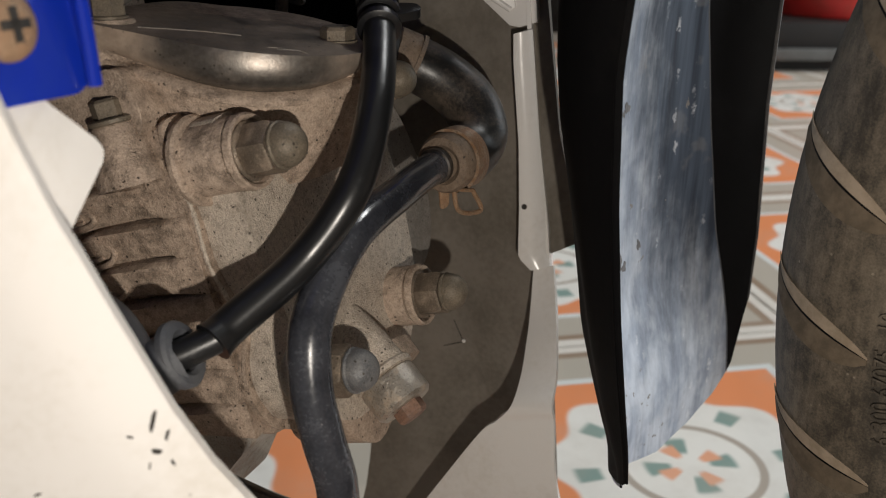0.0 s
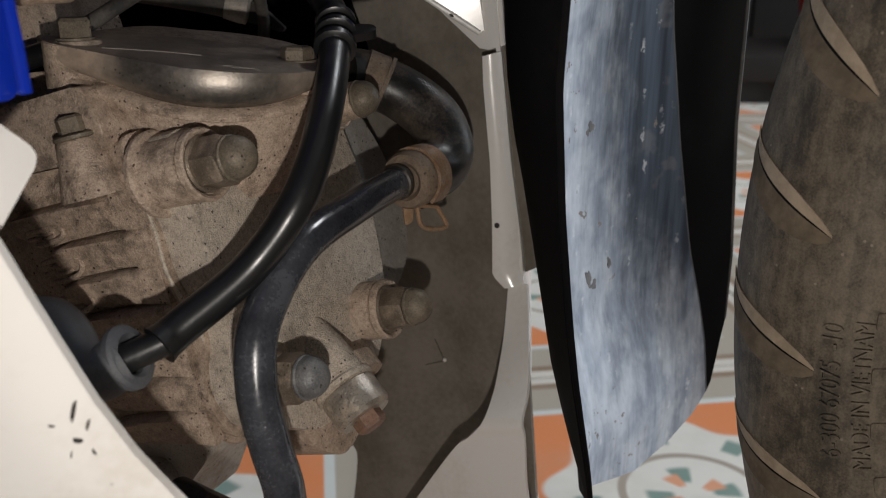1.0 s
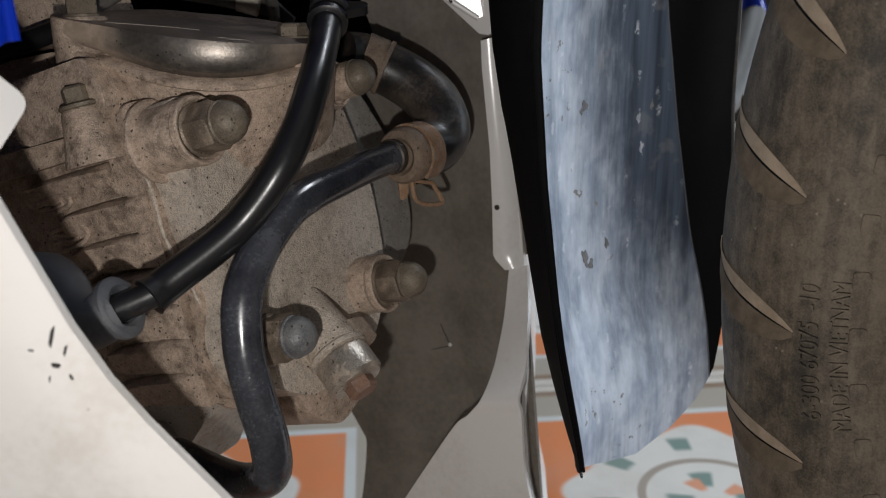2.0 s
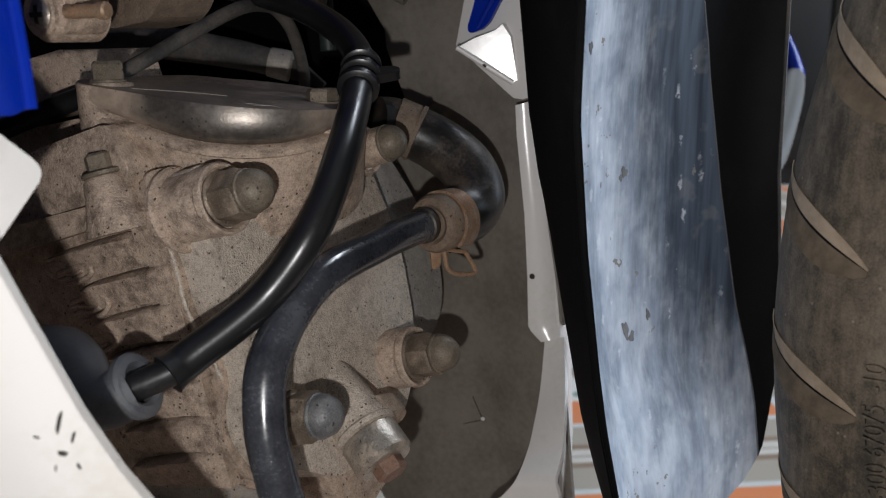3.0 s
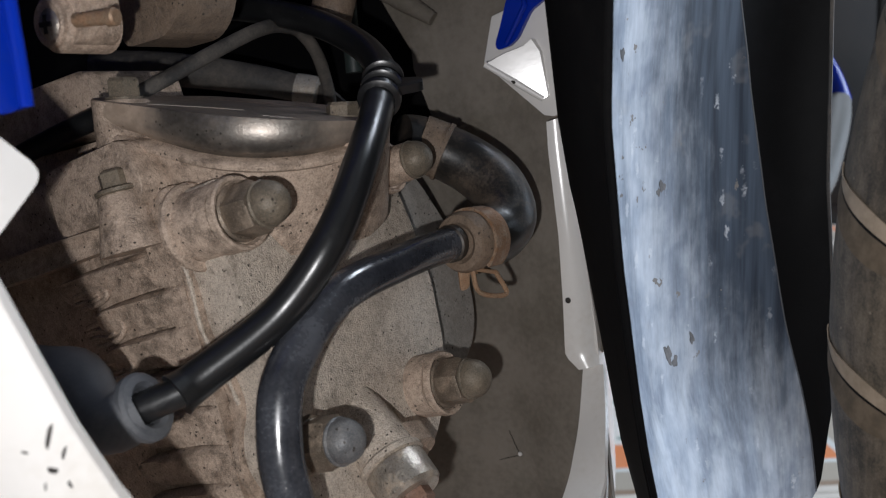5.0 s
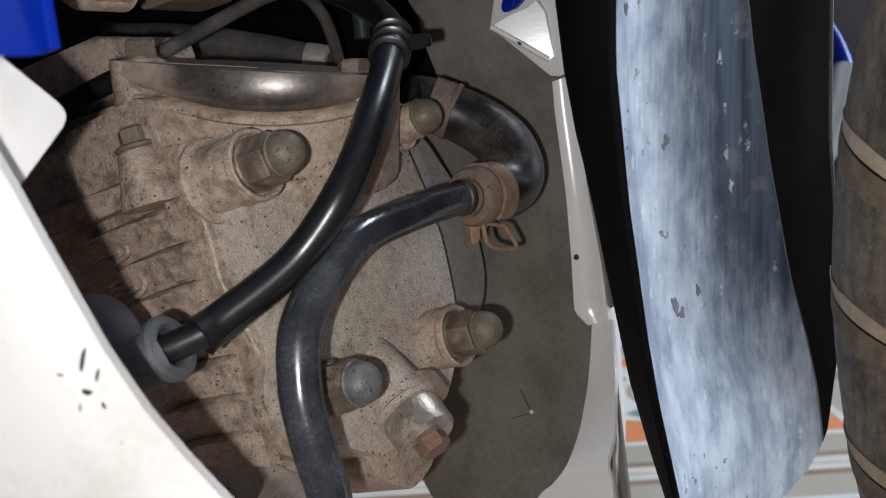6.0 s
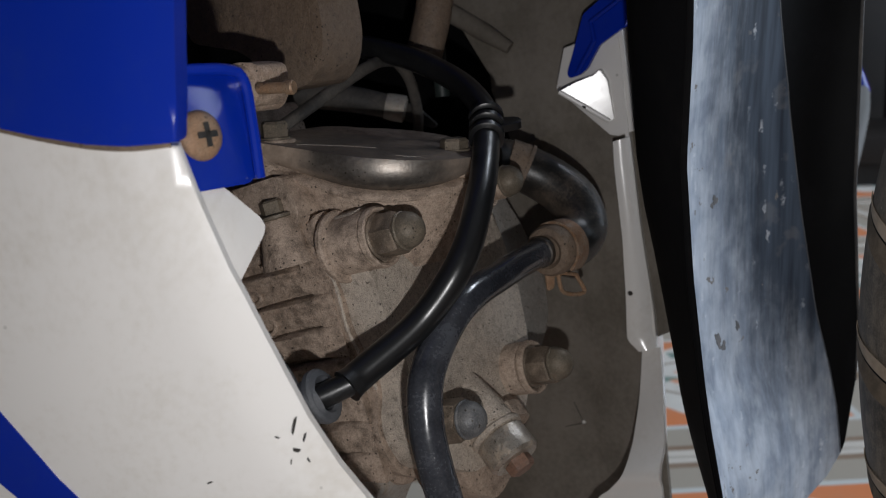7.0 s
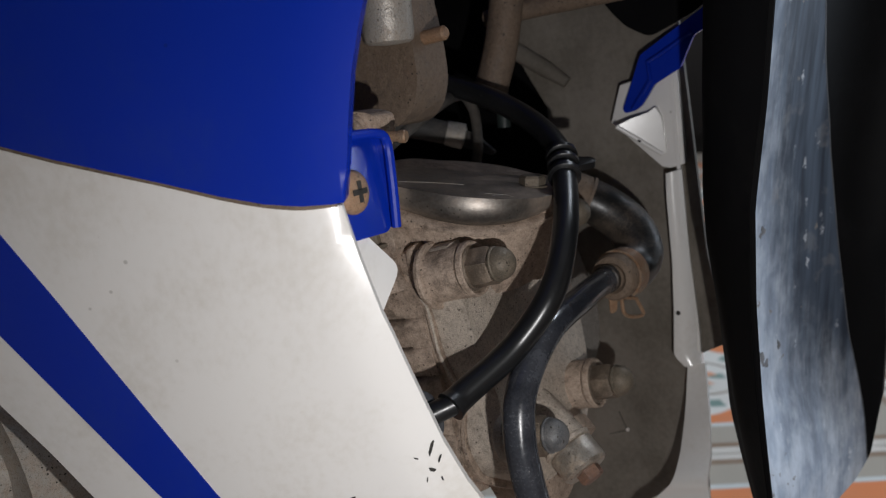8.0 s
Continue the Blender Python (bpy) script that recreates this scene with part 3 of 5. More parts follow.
# stepped wall below it: each rib has a dusty ledge, an upright face and an undercut, and runs out into the joint
TOPS = [0.0318, 0.0193, 0.0067, -0.0060, -0.0190, -0.0315, -0.0440, -0.0560]
STEPS = (0.0, 0.04, 0.10, 0.17, 0.25, 0.34, 0.44, 0.55, 0.66, 0.76, 0.84, 0.90, 0.94, 0.965, 0.985, 1.0)
for i in range(len(TOPS) - 1):
    n_left = -0.104 if i == 0 else -0.0875 + 0.002 * math.sin(3.1 * i)
    rows = []
    for s_ in STEPS:
        face = min(1.0, (s_ / 0.16) ** 0.7) * (1 - 0.55 * max(0.0, (s_ - 0.16) / 0.84) ** 1.2)
        round_end = 0.010 * abs(2 * s_ - 1) ** 3.0
        line = []
        for m_ in range(29):
            f = m_ / 28
            n = n_left + round_end + (-0.041 - n_left - round_end) * f
            tip = min(1.0, f / 0.08) ** 0.5
            amp = 0.0066 * (1 - f ** 1.8) ** 0.9 * tip * (1 + 0.05 * math.sin(31 * s_ + 170 * n + i))
            gap = 0.13 * max(0.0, 1 - f ** 2)
            u = TOPS[i] + (TOPS[i + 1] - TOPS[i]) * s_ * (1 - gap)
            line.append(FLANK @ Vector((n, u + 0.0022 * f * (1 - f), 0.0356 + 0.0032 * f + amp * face)))
        rows.append(line)
    bm = bmesh.new()
    add_sheet(bm, rows, 0.0050, True)
    part("cooling_rib", bm, ALLOY, engine, angle=50)
# cast loops and fine fins at the rib ends
for u0, n0, w, h in ((0.0228, -0.0830, 0.0075, 0.0026), (0.0108, -0.0800, 0.0080, 0.0040), (-0.0018, -0.0800, 0.0070, 0.0030)):
    bm = bmesh.new()
    loop = [(-1.3, 0.75), (-0.4, 1.0), (0.55, 1.05), (1.0, 0.35), (0.75, -0.5), (0.0, -0.9), (-0.9, -1.0)]
    add_tube(bm, spline([FLANK @ Vector((n0 + w * a_, u0 + h * b_, 0.0405)) for a_, b_ in loop], 30), 0.0010, 10)
    part("cast_loop", bm, ALLOY, engine)
    for q_ in (0.35, -0.25):
        bm = bmesh.new()
        add_tube(bm, spline([FLANK @ Vector((n0 + w * a_, u0 + h * (q_ + 0.15 * math.sin(4 * a_)), 0.0398)) for a_ in (-1.5, -0.9, -0.3, 0.3)], 16), 0.0008, 8)
        part("fine_fin", bm, ALLOY, engine)
def stud(l, u, base, boss_r, n_cap, cap_mat, boss_mat, dome_r=0.0066, turn=12, worn=False):
    """A boss, a dished washer, a hexagon and a domed cap nut along the engine's axis; n_cap: the dome's centre."""
    h = n_cap - 0.0098
    seat = h - 0.0036
    m = eng_axis(l, u, 0)
    b = bmesh.new()
    add_lathe(b, [(boss_r * 1.16, base), (boss_r * 1.24, base + 0.0008), (boss_r * 1.25, base + 0.0024), (boss_r * 1.18, base + 0.0034), (boss_r * 1.03, base + 0.0038), (boss_r * 1.00, base + 0.0050), (boss_r * 1.00, seat - 0.0022), (boss_r * 0.97, seat - 0.0010), (boss_r * 0.80, seat - 0.0006)], m, 44)
    boss = part("stud_boss", b, boss_mat, engine)
    b = bmesh.new()
    add_lathe(b, [(boss_r * 0.80, seat - 0.0006), (boss_r * 0.99, seat - 0.0002), (boss_r * 1.03, seat + 0.0006), (boss_r * 1.01, seat + 0.0024), (boss_r * 0.96, seat + 0.0030), (boss_r * 0.88, seat + 0.0026), (boss_r * 0.82, seat + 0.0012), (boss_r * 0.60, seat + 0.0010)], m, 44)
    part("washer", b, boss_mat, boss)
    hexed = dome_r * (1.06 if worn else 1.24)
    b = bmesh.new()
    if not worn:
        add_lathe(b, [(hexed * 1.05, seat + 0.0009), (hexed * 1.07, seat + 0.0020), (hexed * 0.98, seat + 0.0026)], m, 40)
    add_lathe(b, [(hexed * 0.97, seat + 0.0012), (hexed, seat + 0.0018), (hexed, h + 0.0066), (hexed * 0.92, h + 0.0078), (dome_r * 0.86, h + 0.0081)], m @ pose(0, 0, 0, 0, 0, turn), *((30,) if worn else (28, 6)))
    part("nut", b, boss_mat if worn else NUT, boss, "dusty worn nut" if worn else "dusty hexagon nut")
    b = bmesh.new()
    add_lathe(b, [(dome_r * 0.86, h + 0.0079), (dome_r * 0.94, h + 0.0084), (dome_r * 1.06, h + 0.0085), (dome_r * 1.07, h + 0.0091), (dome_r * 0.98, h + 0.0096)], m, 36)
    dome = [(dome_r * 0.97, n_cap - 0.0016)] + [(dome_r * math.cos(a), n_cap + dome_r * math.sin(a)) for a in [math.pi / 2 * i / 10 for i in range(10)]] + [(0, n_cap + dome_r)]
    add_lathe(b, dome, m, 36)
    part("cap_nut", b, cap_mat, boss, "dull domed cap")


stud(-0.0355, 0.0345, -0.0335, 0.0110, -0.0014, STEEL, ALLOY)
stud(-0.0350, -0.0355, -0.0205, 0.0078, 0.0014, STEEL_GREY, ALLOY_BARE, 0.0066, 30)
stud(0.0350, -0.0380, -0.0280, 0.0112, 0.0014, STEEL, ALLOY, 0.0068, 5)
stud(0.0385, 0.0405, -0.0380, 0.0092, 0.0000, STEEL, ALLOY, 0.0064, 12, True)

# raised pipe boss with a rusty plug
p0, p1 = eng(0.0035, -0.0345, -0.026), eng(-0.0045, -0.0635, -0.0045)
d = (p1 - p0).normalized()
bm = bmesh.new()
L0 = (p1 - p0).length
add_lathe(bm, [(0.0060, -0.010), (0.0086, 0.002), (0.0097, 0.012), (0.0101, L0 - 0.0150), (0.0112, L0 - 0.0140), (0.0112, L0 - 0.0122), (0.0098, L0 - 0.0118)], axis_pose(p0, d), 36)
pipe = part("pipe_boss", bm, ALLOY_GRIT, engine, "dusty cast pipe boss")
bm = bmesh.new()
add_lathe(bm, [(0.0098, L0 - 0.0118), (0.0103, L0 - 0.0113), (0.0105, L0 - 0.0100), (0.0105, L0 - 0.0014), (0.0093, L0)], axis_pose(p0, d), 36)
part("pipe_collar", bm, SHINY, pipe, "shiny worn alloy collar")
bm = bmesh.new()
add_lathe(bm, [(0.0056, L0 - 0.0005), (0.0056, L0 + 0.0036), (0.0047, L0 + 0.0046)], axis_pose(p0, d), flat=6)
part("drain_plug", bm, COPPER, pipe, "rusty reddish hexagon plug")
# small round ear beside the collar
bm = bmesh.new()
q = p0 + d * (L0 - 0.0125)
ear_x = (SIDE - d * SIDE.dot(d)).normalized()
add_prism(bm, rounded([(0.000, -0.0085), (0.012, -0.0080), (0.0185, -0.003), (0.0190, 0.0035), (0.0140, 0.0085), (0.000, 0.0095)], 0.006), axis_pose(q, d, ear_x), -0.0085, -0.0012, 0.0012)
part("pipe_ear", bm, ALLOY, engine)
# lower lug under the pipe
bm = bmesh.new()
add_prism(bm, rounded([(-0.010, -0.060), (0.026, -0.058), (0.024, -0.078), (0.006, -0.084), (-0.008, -0.074)], 0.005), ENGINE, -0.052, -0.026, 0.002)
part("lower_lug", bm, ALLOY, engine)

# valve cover: a tilted round dome with a flat top, an ear at each end and a neck below
CAP = Vector((-0.0617, 0.3054, 0.3662))
CAPM = axis_pose(CAP, (0.153, -0.316, 1.0), (1, 0, 0))
LOBES = [(0.0, 0.0, 0.0397), (-0.0392, -0.0175, 0.0095)]


def around(circles, grow, z, n=128):
    """A ring round the circles, widened by grow."""
    ring = []
    for i in range(n):
        d = Vector((math.cos(2 * math.pi * i / n), math.sin(2 * math.pi * i / n)))
        x, y, r = max(circles, key=lambda c: c[0] * d.x + c[1] * d.y + c[2])
        ring.append(CAPM @ Vector((x + (r + grow) * d.x, y + (r + grow) * d.y, z)))
    return ring


def loft(bm, profile, n=128):
    rings = [[bm.verts.new(q) for q in around(LOBES, g, z, n)] for g, z in profile]
    for a, b in zip(rings, rings[1:]):
        for i in range(n):
            bm.faces.new((a[i], a[(i + 1) % n], b[(i + 1) % n], b[i]))
    bm.faces.new(rings[0][::-1])
    bm.faces.new(rings[-1])
    return bm


bm = loft(bmesh.new(), ((-0.0026, -0.0010), (-0.0020, 0.0000), (-0.0004, 0.0009), (0.0006, 0.0024), (0.0011, 0.0044), (0.0010, 0.0066), (0.0004, 0.0090), (-0.0008, 0.0114), (-0.0022, 0.0138), (-0.0040, 0.0165), (-0.0065, 0.0200), (-0.0100, 0.0240)))
top_l, top_n = Vector((-0.0925, 0.278, 0.3709)), Vector((0.1276, -0.0393, 0.991)).normalized()


def flat_top(bm, drop):
    """Cut away all above the cover's top plane."""
    cut = bmesh.ops.bisect_plane(bm, geom=bm.verts[:] + bm.edges[:] + bm.faces[:], plane_co=top_l - top_n * drop, plane_no=top_n, clear_outer=True)
    bmesh.ops.holes_fill(bm, edges=[e for e in cut["geom_cut"] if isinstance(e, bmesh.types.BMEdge)])
    return bm


flat_top(bm, 0.0)
def shoulder():
    """Dusty ends of the cover, flush with the dome and sinking into it towards the middle."""
    b, n, rings = bmesh.new(), 128, []
    for z in (-0.034, -0.020, -0.008, 0.0, 0.006, 0.012, 0.018, 0.024):
        ring = []
        for i in range(n):
            d = Vector((math.cos(2 * math.pi * i / n), math.sin(2 * math.pi * i / n)))
            x, y, r = max(LOBES, key=lambda c: c[0] * d.x + c[1] * d.y + c[2])
            k = 1.0 if x < 0 else max(0.0, min(1.0, max((-d.x - 0.42) / 0.36, (d.x - 0.74) / 0.20)))
            k = k * k * (3 - 2 * k)
            g = -0.0060 + 0.0074 * k - 0.06 * max(0.0, z - 0.004)
            ring.append(b.verts.new(CAPM @ Vector((x + (r + g) * d.x, y + (r + g) * d.y, z))))
        rings.append(ring)
    for p, q in zip(rings, rings[1:]):
        for i in range(n):
            b.faces.new((p[i], p[(i + 1) % n], q[(i + 1) % n], q[i]))
    b.faces.new(rings[0][::-1])
    b.faces.new(rings[-1])
    return flat_top(b, 0.0003)


part("cover_shoulder", shoulder(), ALLOY, engine, angle=60)
neck = flat_top(loft(bmesh.new(), ((-0.0020, -0.034), (-0.0012, -0.0050), (0.0004, -0.0038))), 0.0016)
part("cover_neck", neck, ALLOY, engine)
lip = flat_top(loft(bmesh.new(), ((0.0006, -0.0040), (0.0014, -0.0034), (0.0015, -0.0020), (0.0006, -0.0012), (-0.0020, -0.0008))), 0.0010)
part("cover_flange", lip, ALLOY, engine)
part("cover_dome", bm, DOME, engine, "polished valve cover dome with scratched flat top")
# scratches at the end of the flat top
for pts in ([(-0.0490, 0.2740), (-0.0440, 0.2765), (-0.0405, 0.2745)], [(-0.0520, 0.2755), (-0.0470, 0.2770)], [(-0.0900, 0.2790), (-0.0740, 0.2850), (-0.0620, 0.2870)]):
    bm = bmesh.new()
    add_tube(bm, spline([Vector((x, y, top_l.z - (top_n.x * (x - top_l.x) + top_n.y * (y - top_l.y)) / top_n.z)) for x, y in pts], 14), 0.00016, 6)
    part("scratch", bm, ALLOY_BARE, engine)
for ex, ey, ez, w, r_bolt, h_bolt in ((-0.1004, 0.2850, 0.3725, 0.0082, 0.0053, 0.0068), (-0.0345, 0.3020, 0.3635, 0.0072, 0.0056, 0.0050)):
    bm = bmesh.new()
    m = axis_pose((ex, ey, 0), UP, (1, 0, 0))
    add_lathe(bm, [(w * 1.04, 0.338), (w * 1.02, 0.352), (w, ez - 0.0022), (w * 0.93, ez - 0.0006), (w * 0.84, ez)], m, 36)
    ear = part("cover_ear", bm, ALLOY, engine)
    bm = bmesh.new()
    add_lathe(bm, [(r_bolt * 1.12, ez - 0.0003), (r_bolt * 1.12, ez + 0.0008)], m, 28)
    add_lathe(bm, [(r_bolt * 0.97, ez + 0.0007), (r_bolt, ez + 0.0012), (r_bolt, ez + h_bolt - 0.0010), (r_bolt * 0.84, ez + h_bolt)], m, flat=6)
    part("ear_bolt", bm, STEEL, ear, "dusty hexagon bolt")
bm = bmesh.new()
add_prism(bm, rounded([(-0.037, 0.040), (0.04, 0.040), (0.04, 0.066), (-0.037, 0.066)], 0.004), ENGINE, -0.135, -0.070, 0.002)
part("port_block", bm, ALLOY, engine)

# lower case under the ribs, with a flange and a bolt
bm = bmesh.new()
add_prism(bm, rounded([(-0.14, -0.050), (-0.056, -0.050), (-0.050, -0.062), (-0.064, -0.073), (-0.076, -0.088), (-0.14, -0.098)][::-1], 0.004), FLANK, 0.0, 0.0345, 0.0025, 3)
part("lower_case", bm, ALLOY_BARE, engine, "bare grey lower case")
bm = bmesh.new()
add_prism(bm, rounded([(-0.096, -0.060), (-0.070, -0.062), (-0.066, -0.070), (-0.074, -0.078), (-0.096, -0.080)][::-1], 0.004), FLANK, 0.030, 0.0400, 0.0020, 3)
lug = part("case_lug", bm, ALLOY_BARE, engine)
bm = bmesh.new()
add_lathe(bm, [(0.0062, 0.0395), (0.0062, 0.0412), (0.0050, 0.0414), (0.0050, 0.0450), (0.0040, 0.0458)], FLANK @ Matrix.Translation((-0.080, -0.070, 0)), flat=6)
part("case_bolt", bm, STEEL, lug)
# wall between the valve cover and the top rib
bm = bmesh.new()
add_prism(bm, rounded([(-0.086, 0.0440), (-0.044, 0.0440), (-0.040, 0.0520), (-0.044, 0.0660), (-0.086, 0.0660)], 0.004), FLANK, 0.028, 0.0440, 0.0030, 3)
part("upper_wall", bm, ALLOY, engine)
# side bolt on its pillar
sb = eng_axis(-0.0434, 0.0508, -0.0517, "u")
bm = bmesh.new()
add_lathe(bm, [(0.0110, -0.018), (0.0094, -0.012), (0.0082, -0.006), (0.0074, -0.001), (0.0066, 0.0)], sb, 28)
pillar = part("bolt_pillar", bm, ALLOY, engine)
bm = bmesh.new()
add_lathe(bm, [(0.0068, 0.0), (0.0075, 0.0004), (0.0075, 0.0014), (0.0066, 0.0019)], sb, 28)
add_lathe(bm, [(0.0053, 0.0018), (0.0056, 0.0023), (0.0056, 0.0066), (0.0047, 0.0074)], sb, flat=6)
part("side_bolt", bm, STEEL, pillar, "dusty hexagon bolt")

# inlet casting with a cross-head screw and a pin
inlet = thing("inlet_casting", (-0.095, 0.262, 0.40), "brown dusty inlet casting with screw and brass pin", "engine part")
bm = bmesh.new()
PLATE = [(-0.020, 0.200), (-0.0235, 0.125), (-0.0254, 0.112), (-0.0306, 0.1020), (-0.0396, 0.0966), (-0.0528, 0.0985), (-0.0595, 0.0995), (-0.0607, 0.1090), (-0.0672, 0.1187), (-0.0940, 0.1307), (-0.0940, 0.200)]
add_prism(bm, rounded(PLATE[::-1], 0.004, 3), FLANK, -0.004, 0.020, 0.0018, 2)
part("casting_body", bm, ALLOY_BROWN, inlet)
bm = bmesh.new()
add_lathe(bm, [(0.0080, -0.014), (0.0079, 0.0010), (0.0072, 0.0020), (0.0066, 0.0024), (0.0065, 0.0034), (0.0058, 0.0040)], axis_pose((-0.0965, 0.2475, 0.3930), -SIDE, UP), 36)
add_prism(bm, rounded([(-0.0060, -0.0085), (0.0012, -0.0100), (0.0080, -0.0100), (0.0090, 0.0020), (0.0060, 0.0090), (-0.0060, 0.0085)], 0.004), axis_pose((-0.0965, 0.2475, 0.3930), -SIDE, UP), -0.012, 0.0008, 0.0010)
plate = part("screw_plate", bm, ALLOY, inlet)


def cross_screw(name, m, r, mat, parent, label=""):
    b = bmesh.new()
    add_lathe(b, [(r, 0.0), (r, 0.0006), (r * 0.93, 0.0016), (r * 0.72, 0.0026), (r * 0.45, 0.0032), (0.0, 0.0034)], m, 32)
    sc = part(name, b, mat, parent, label)
    b = bmesh.new()
    for w, h in ((0.13, 0.48), (0.48, 0.13)):
        add_prism(b, [(-w * r, -h * r), (w * r, -h * r), (w * r, h * r), (-w * r, h * r)], m, 0.0028, 0.0035)
    part("cross_recess", b, CHIP, sc)
    return sc


cross_screw("plate_screw", axis_pose((-0.0965, 0.2455, 0.3925), -SIDE, UP), 0.0052, SHINY, plate)
bm = bmesh.new()
add_lathe(bm, [(0.0019, 0.0), (0.0019, 0.0105), (0.0024, 0.0107), (0.0024, 0.0128), (0.0019, 0.0134)], axis_pose(Vector((-0.0965, 0.2455, 0.3930)) + AHEAD * 0.0085, AHEAD * 0.95 + SIDE * 0.2), 16)
part("brass_pin", bm, RUSTY, inlet)

# inlet port behind it: two stepped blocks with a rubber pipe between
bm = bmesh.new()
add_prism(bm, rounded([(-0.150, 0.058), (-0.088, 0.058), (-0.090, 0.0765), (-0.150, 0.0830)][::-1], 0.003), FLANK, -0.020, 0.015, 0.002, 3)
part("port_flange", bm, ALLOY, inlet)
bm = bmesh.new()
add_prism(bm, rounded([(-0.150, 0.0850), (-0.092, 0.0790), (-0.086, 0.0800), (-0.082, 0.0860), (-0.083, 0.1000), (-0.150, 0.1060)][::-1], 0.003), FLANK, -0.020, 0.020, 0.002, 3)
part("port_body", bm, ALLOY, inlet)
short_hose = thing("short_hose", eng(-0.026, 0.0800, -0.10), "short black rubber pipe beside the inlet port", "hose")
bm = bmesh.new()
add_tube(bm, spline([eng(-0.030, 0.0790, -0.130), eng(-0.030, 0.0796, -0.104), eng(-0.029, 0.0800, -0.080), eng(-0.026, 0.0802, -0.060)], 24), 0.0037, 16)
part("pipe_body", bm, HOSE, short_hose)
# pale fitting and pin above the casting
bm = bmesh.new()
add_lathe(bm, [(0.0105, 0.030), (0.0105, 0.004), (0.0098, 0.0012), (0.0080, 0.0), (0.0, -0.0006)], axis_pose((-0.0890, 0.2830, 0.4250), (-0.05, 0.0, 1.0)), 32)
fitting = part("inlet_fitting", bm, ALLOY_BARE, inlet, "pale worn alloy fitting")
bm = bmesh.new()
add_lathe(bm, [(0.0030, 0.0), (0.0030, 0.013), (0.0022, 0.014)], axis_pose((-0.0801, 0.2997, 0.4263), (0.9, -0.4, 0.17)), 16)
part("fitting_pin", bm, RUSTY, inlet)

# ---- hoses ----
A = [(-0.0618, 0.2240, 0.2965), (-0.0567, 0.2295, 0.3000), (-0.0392, 0.2415, 0.3134), (-0.0255, 0.249, 0.3323), (-0.0206, 0.2665, 0.351), (-0.0207, 0.293, 0.3671), (-0.0243, 0.3155, 0.3785), (-0.0387, 0.337, 0.3897), (-0.0635, 0.354, 0.4003), (-0.10, 0.372, 0.408), (-0.15, 0.385, 0.412)]
curve = spline(A, 110)
hose = thing("breather_hose", A[0], "long glossy black rubber hose curving over the engine", "hose")
bm = bmesh.new()
add_tube(bm, curve, [0.0054 - 0.0003 * min(1, i / 50) + 0.0007 * math.exp(-i / 2.5) for i in range(len(curve))], 24)
body = part("hose_body", bm, HOSE, hose)
bm = bmesh.new()
add_tube(bm, [Vector((-0.0735, 0.2205, 0.2930)), Vector((-0.0690, 0.2218, 0.2942)), Vector((-0.0605, 0.2252, 0.2974))], 0.0042, 18)
part("hose_core", bm, HOSE, hose)
# ribbed clip where it bends back
bm = bmesh.new()
k0 = 56
for j in (0, 3, 6):
    c = curve[k0 + j]
    dirn = (curve[k0 + j + 1] - curve[k0 + j - 1]).normalized()
    add_lathe(bm, [(0.0058, -0.0016), (0.0069, -0.0011), (0.0069, 0.0011), (0.0058, 0.0016)], axis_pose(c, dirn), 28)
clip = part("hose_clip", bm, HOSE, hose, "black plastic hose clip")
bm = bmesh.new()
c = curve[k0 + 3]
dirn = (curve[k0 + 4] - curve[k0 + 2]).normalized()
out_dir = (SIDE * 0.4 + AHEAD * 0.9 - dirn * (SIDE * 0.4 + AHEAD * 0.9).dot(dirn)).normalized()
add_prism(bm, rounded([(-0.004, -0.003), (0.004, -0.003), (0.003, 0.0065), (-0.001, 0.0075)], 0.002), axis_pose(c + out_dir * 0.0062, dirn.cross(out_dir), dirn), -0.0015, 0.0015, 0.0005)
part("clip_latch", bm, HOSE, clip)
# grommet and boot
bm = bmesh.new()
gd = (Vector(A[1]) - Vector((-0.0735, 0.2200, 0.2930))).normalized()
g0 = Vector((-0.0700, 0.2217, 0.2939))
add_lathe(bm, [(0.0042, -0.0016), (0.0082, -0.0016), (0.0093, -0.0008), (0.0093, 0.0010), (0.0085, 0.0019), (0.0064, 0.0024), (0.0052, 0.0014), (0.0048, -0.0010)], axis_pose(g0, gd + Vector((0.48, -0.87, 0.3)) * 0.72), 40)
part("grommet", bm, RUBBER_GREY, hose, "grey rubber grommet ring")
bm = bmesh.new()
bt = [g0 - gd * 0.002, g0 - gd * 0.010 + Vector((0, 0, 0.0005)), g0 + Vector((-0.022, 0.006, 0.0015)), g0 + Vector((-0.036, 0.014, 0.000)), g0 + Vector((-0.06, 0.026, -0.002))]
bc = spline(bt, 24)
add_tube(bm, bc, [0.0075 if i < 8 else 0.0075 + 0.0045 * min(1, (i - 8) / 5) for i in range(24)], 22)
part("rubber_boot", bm, RUBBER_GREY, hose)

B = [(-0.0015, 0.3165, 0.3192), (-0.0043, 0.3125, 0.3192), (-0.015, 0.2850, 0.3185), (-0.0280, 0.2560, 0.3140), (-0.0368, 0.2370, 0.2982), (-0.0374, 0.2295, 0.2815), (-0.0344, 0.2270, 0.2655), (-0.0310, 0.2270, 0.2490), (-0.0330, 0.2300, 0.2360), (-0.0480, 0.2400, 0.2280), (-0.075, 0.260, 0.225)]
hose_b = thing("branch_hose", B[0], "thick black rubber hose bending down past the engine", "hose")
bm = bmesh.new()
cb = spline(B, 110)
add_tube(bm, cb, [0.0057 + 0.0004 * min(1, max(0, (i - 25) / 20)) for i in range(110)], 24)
part("hose_body", bm, HOSE_WORN, hose_b)
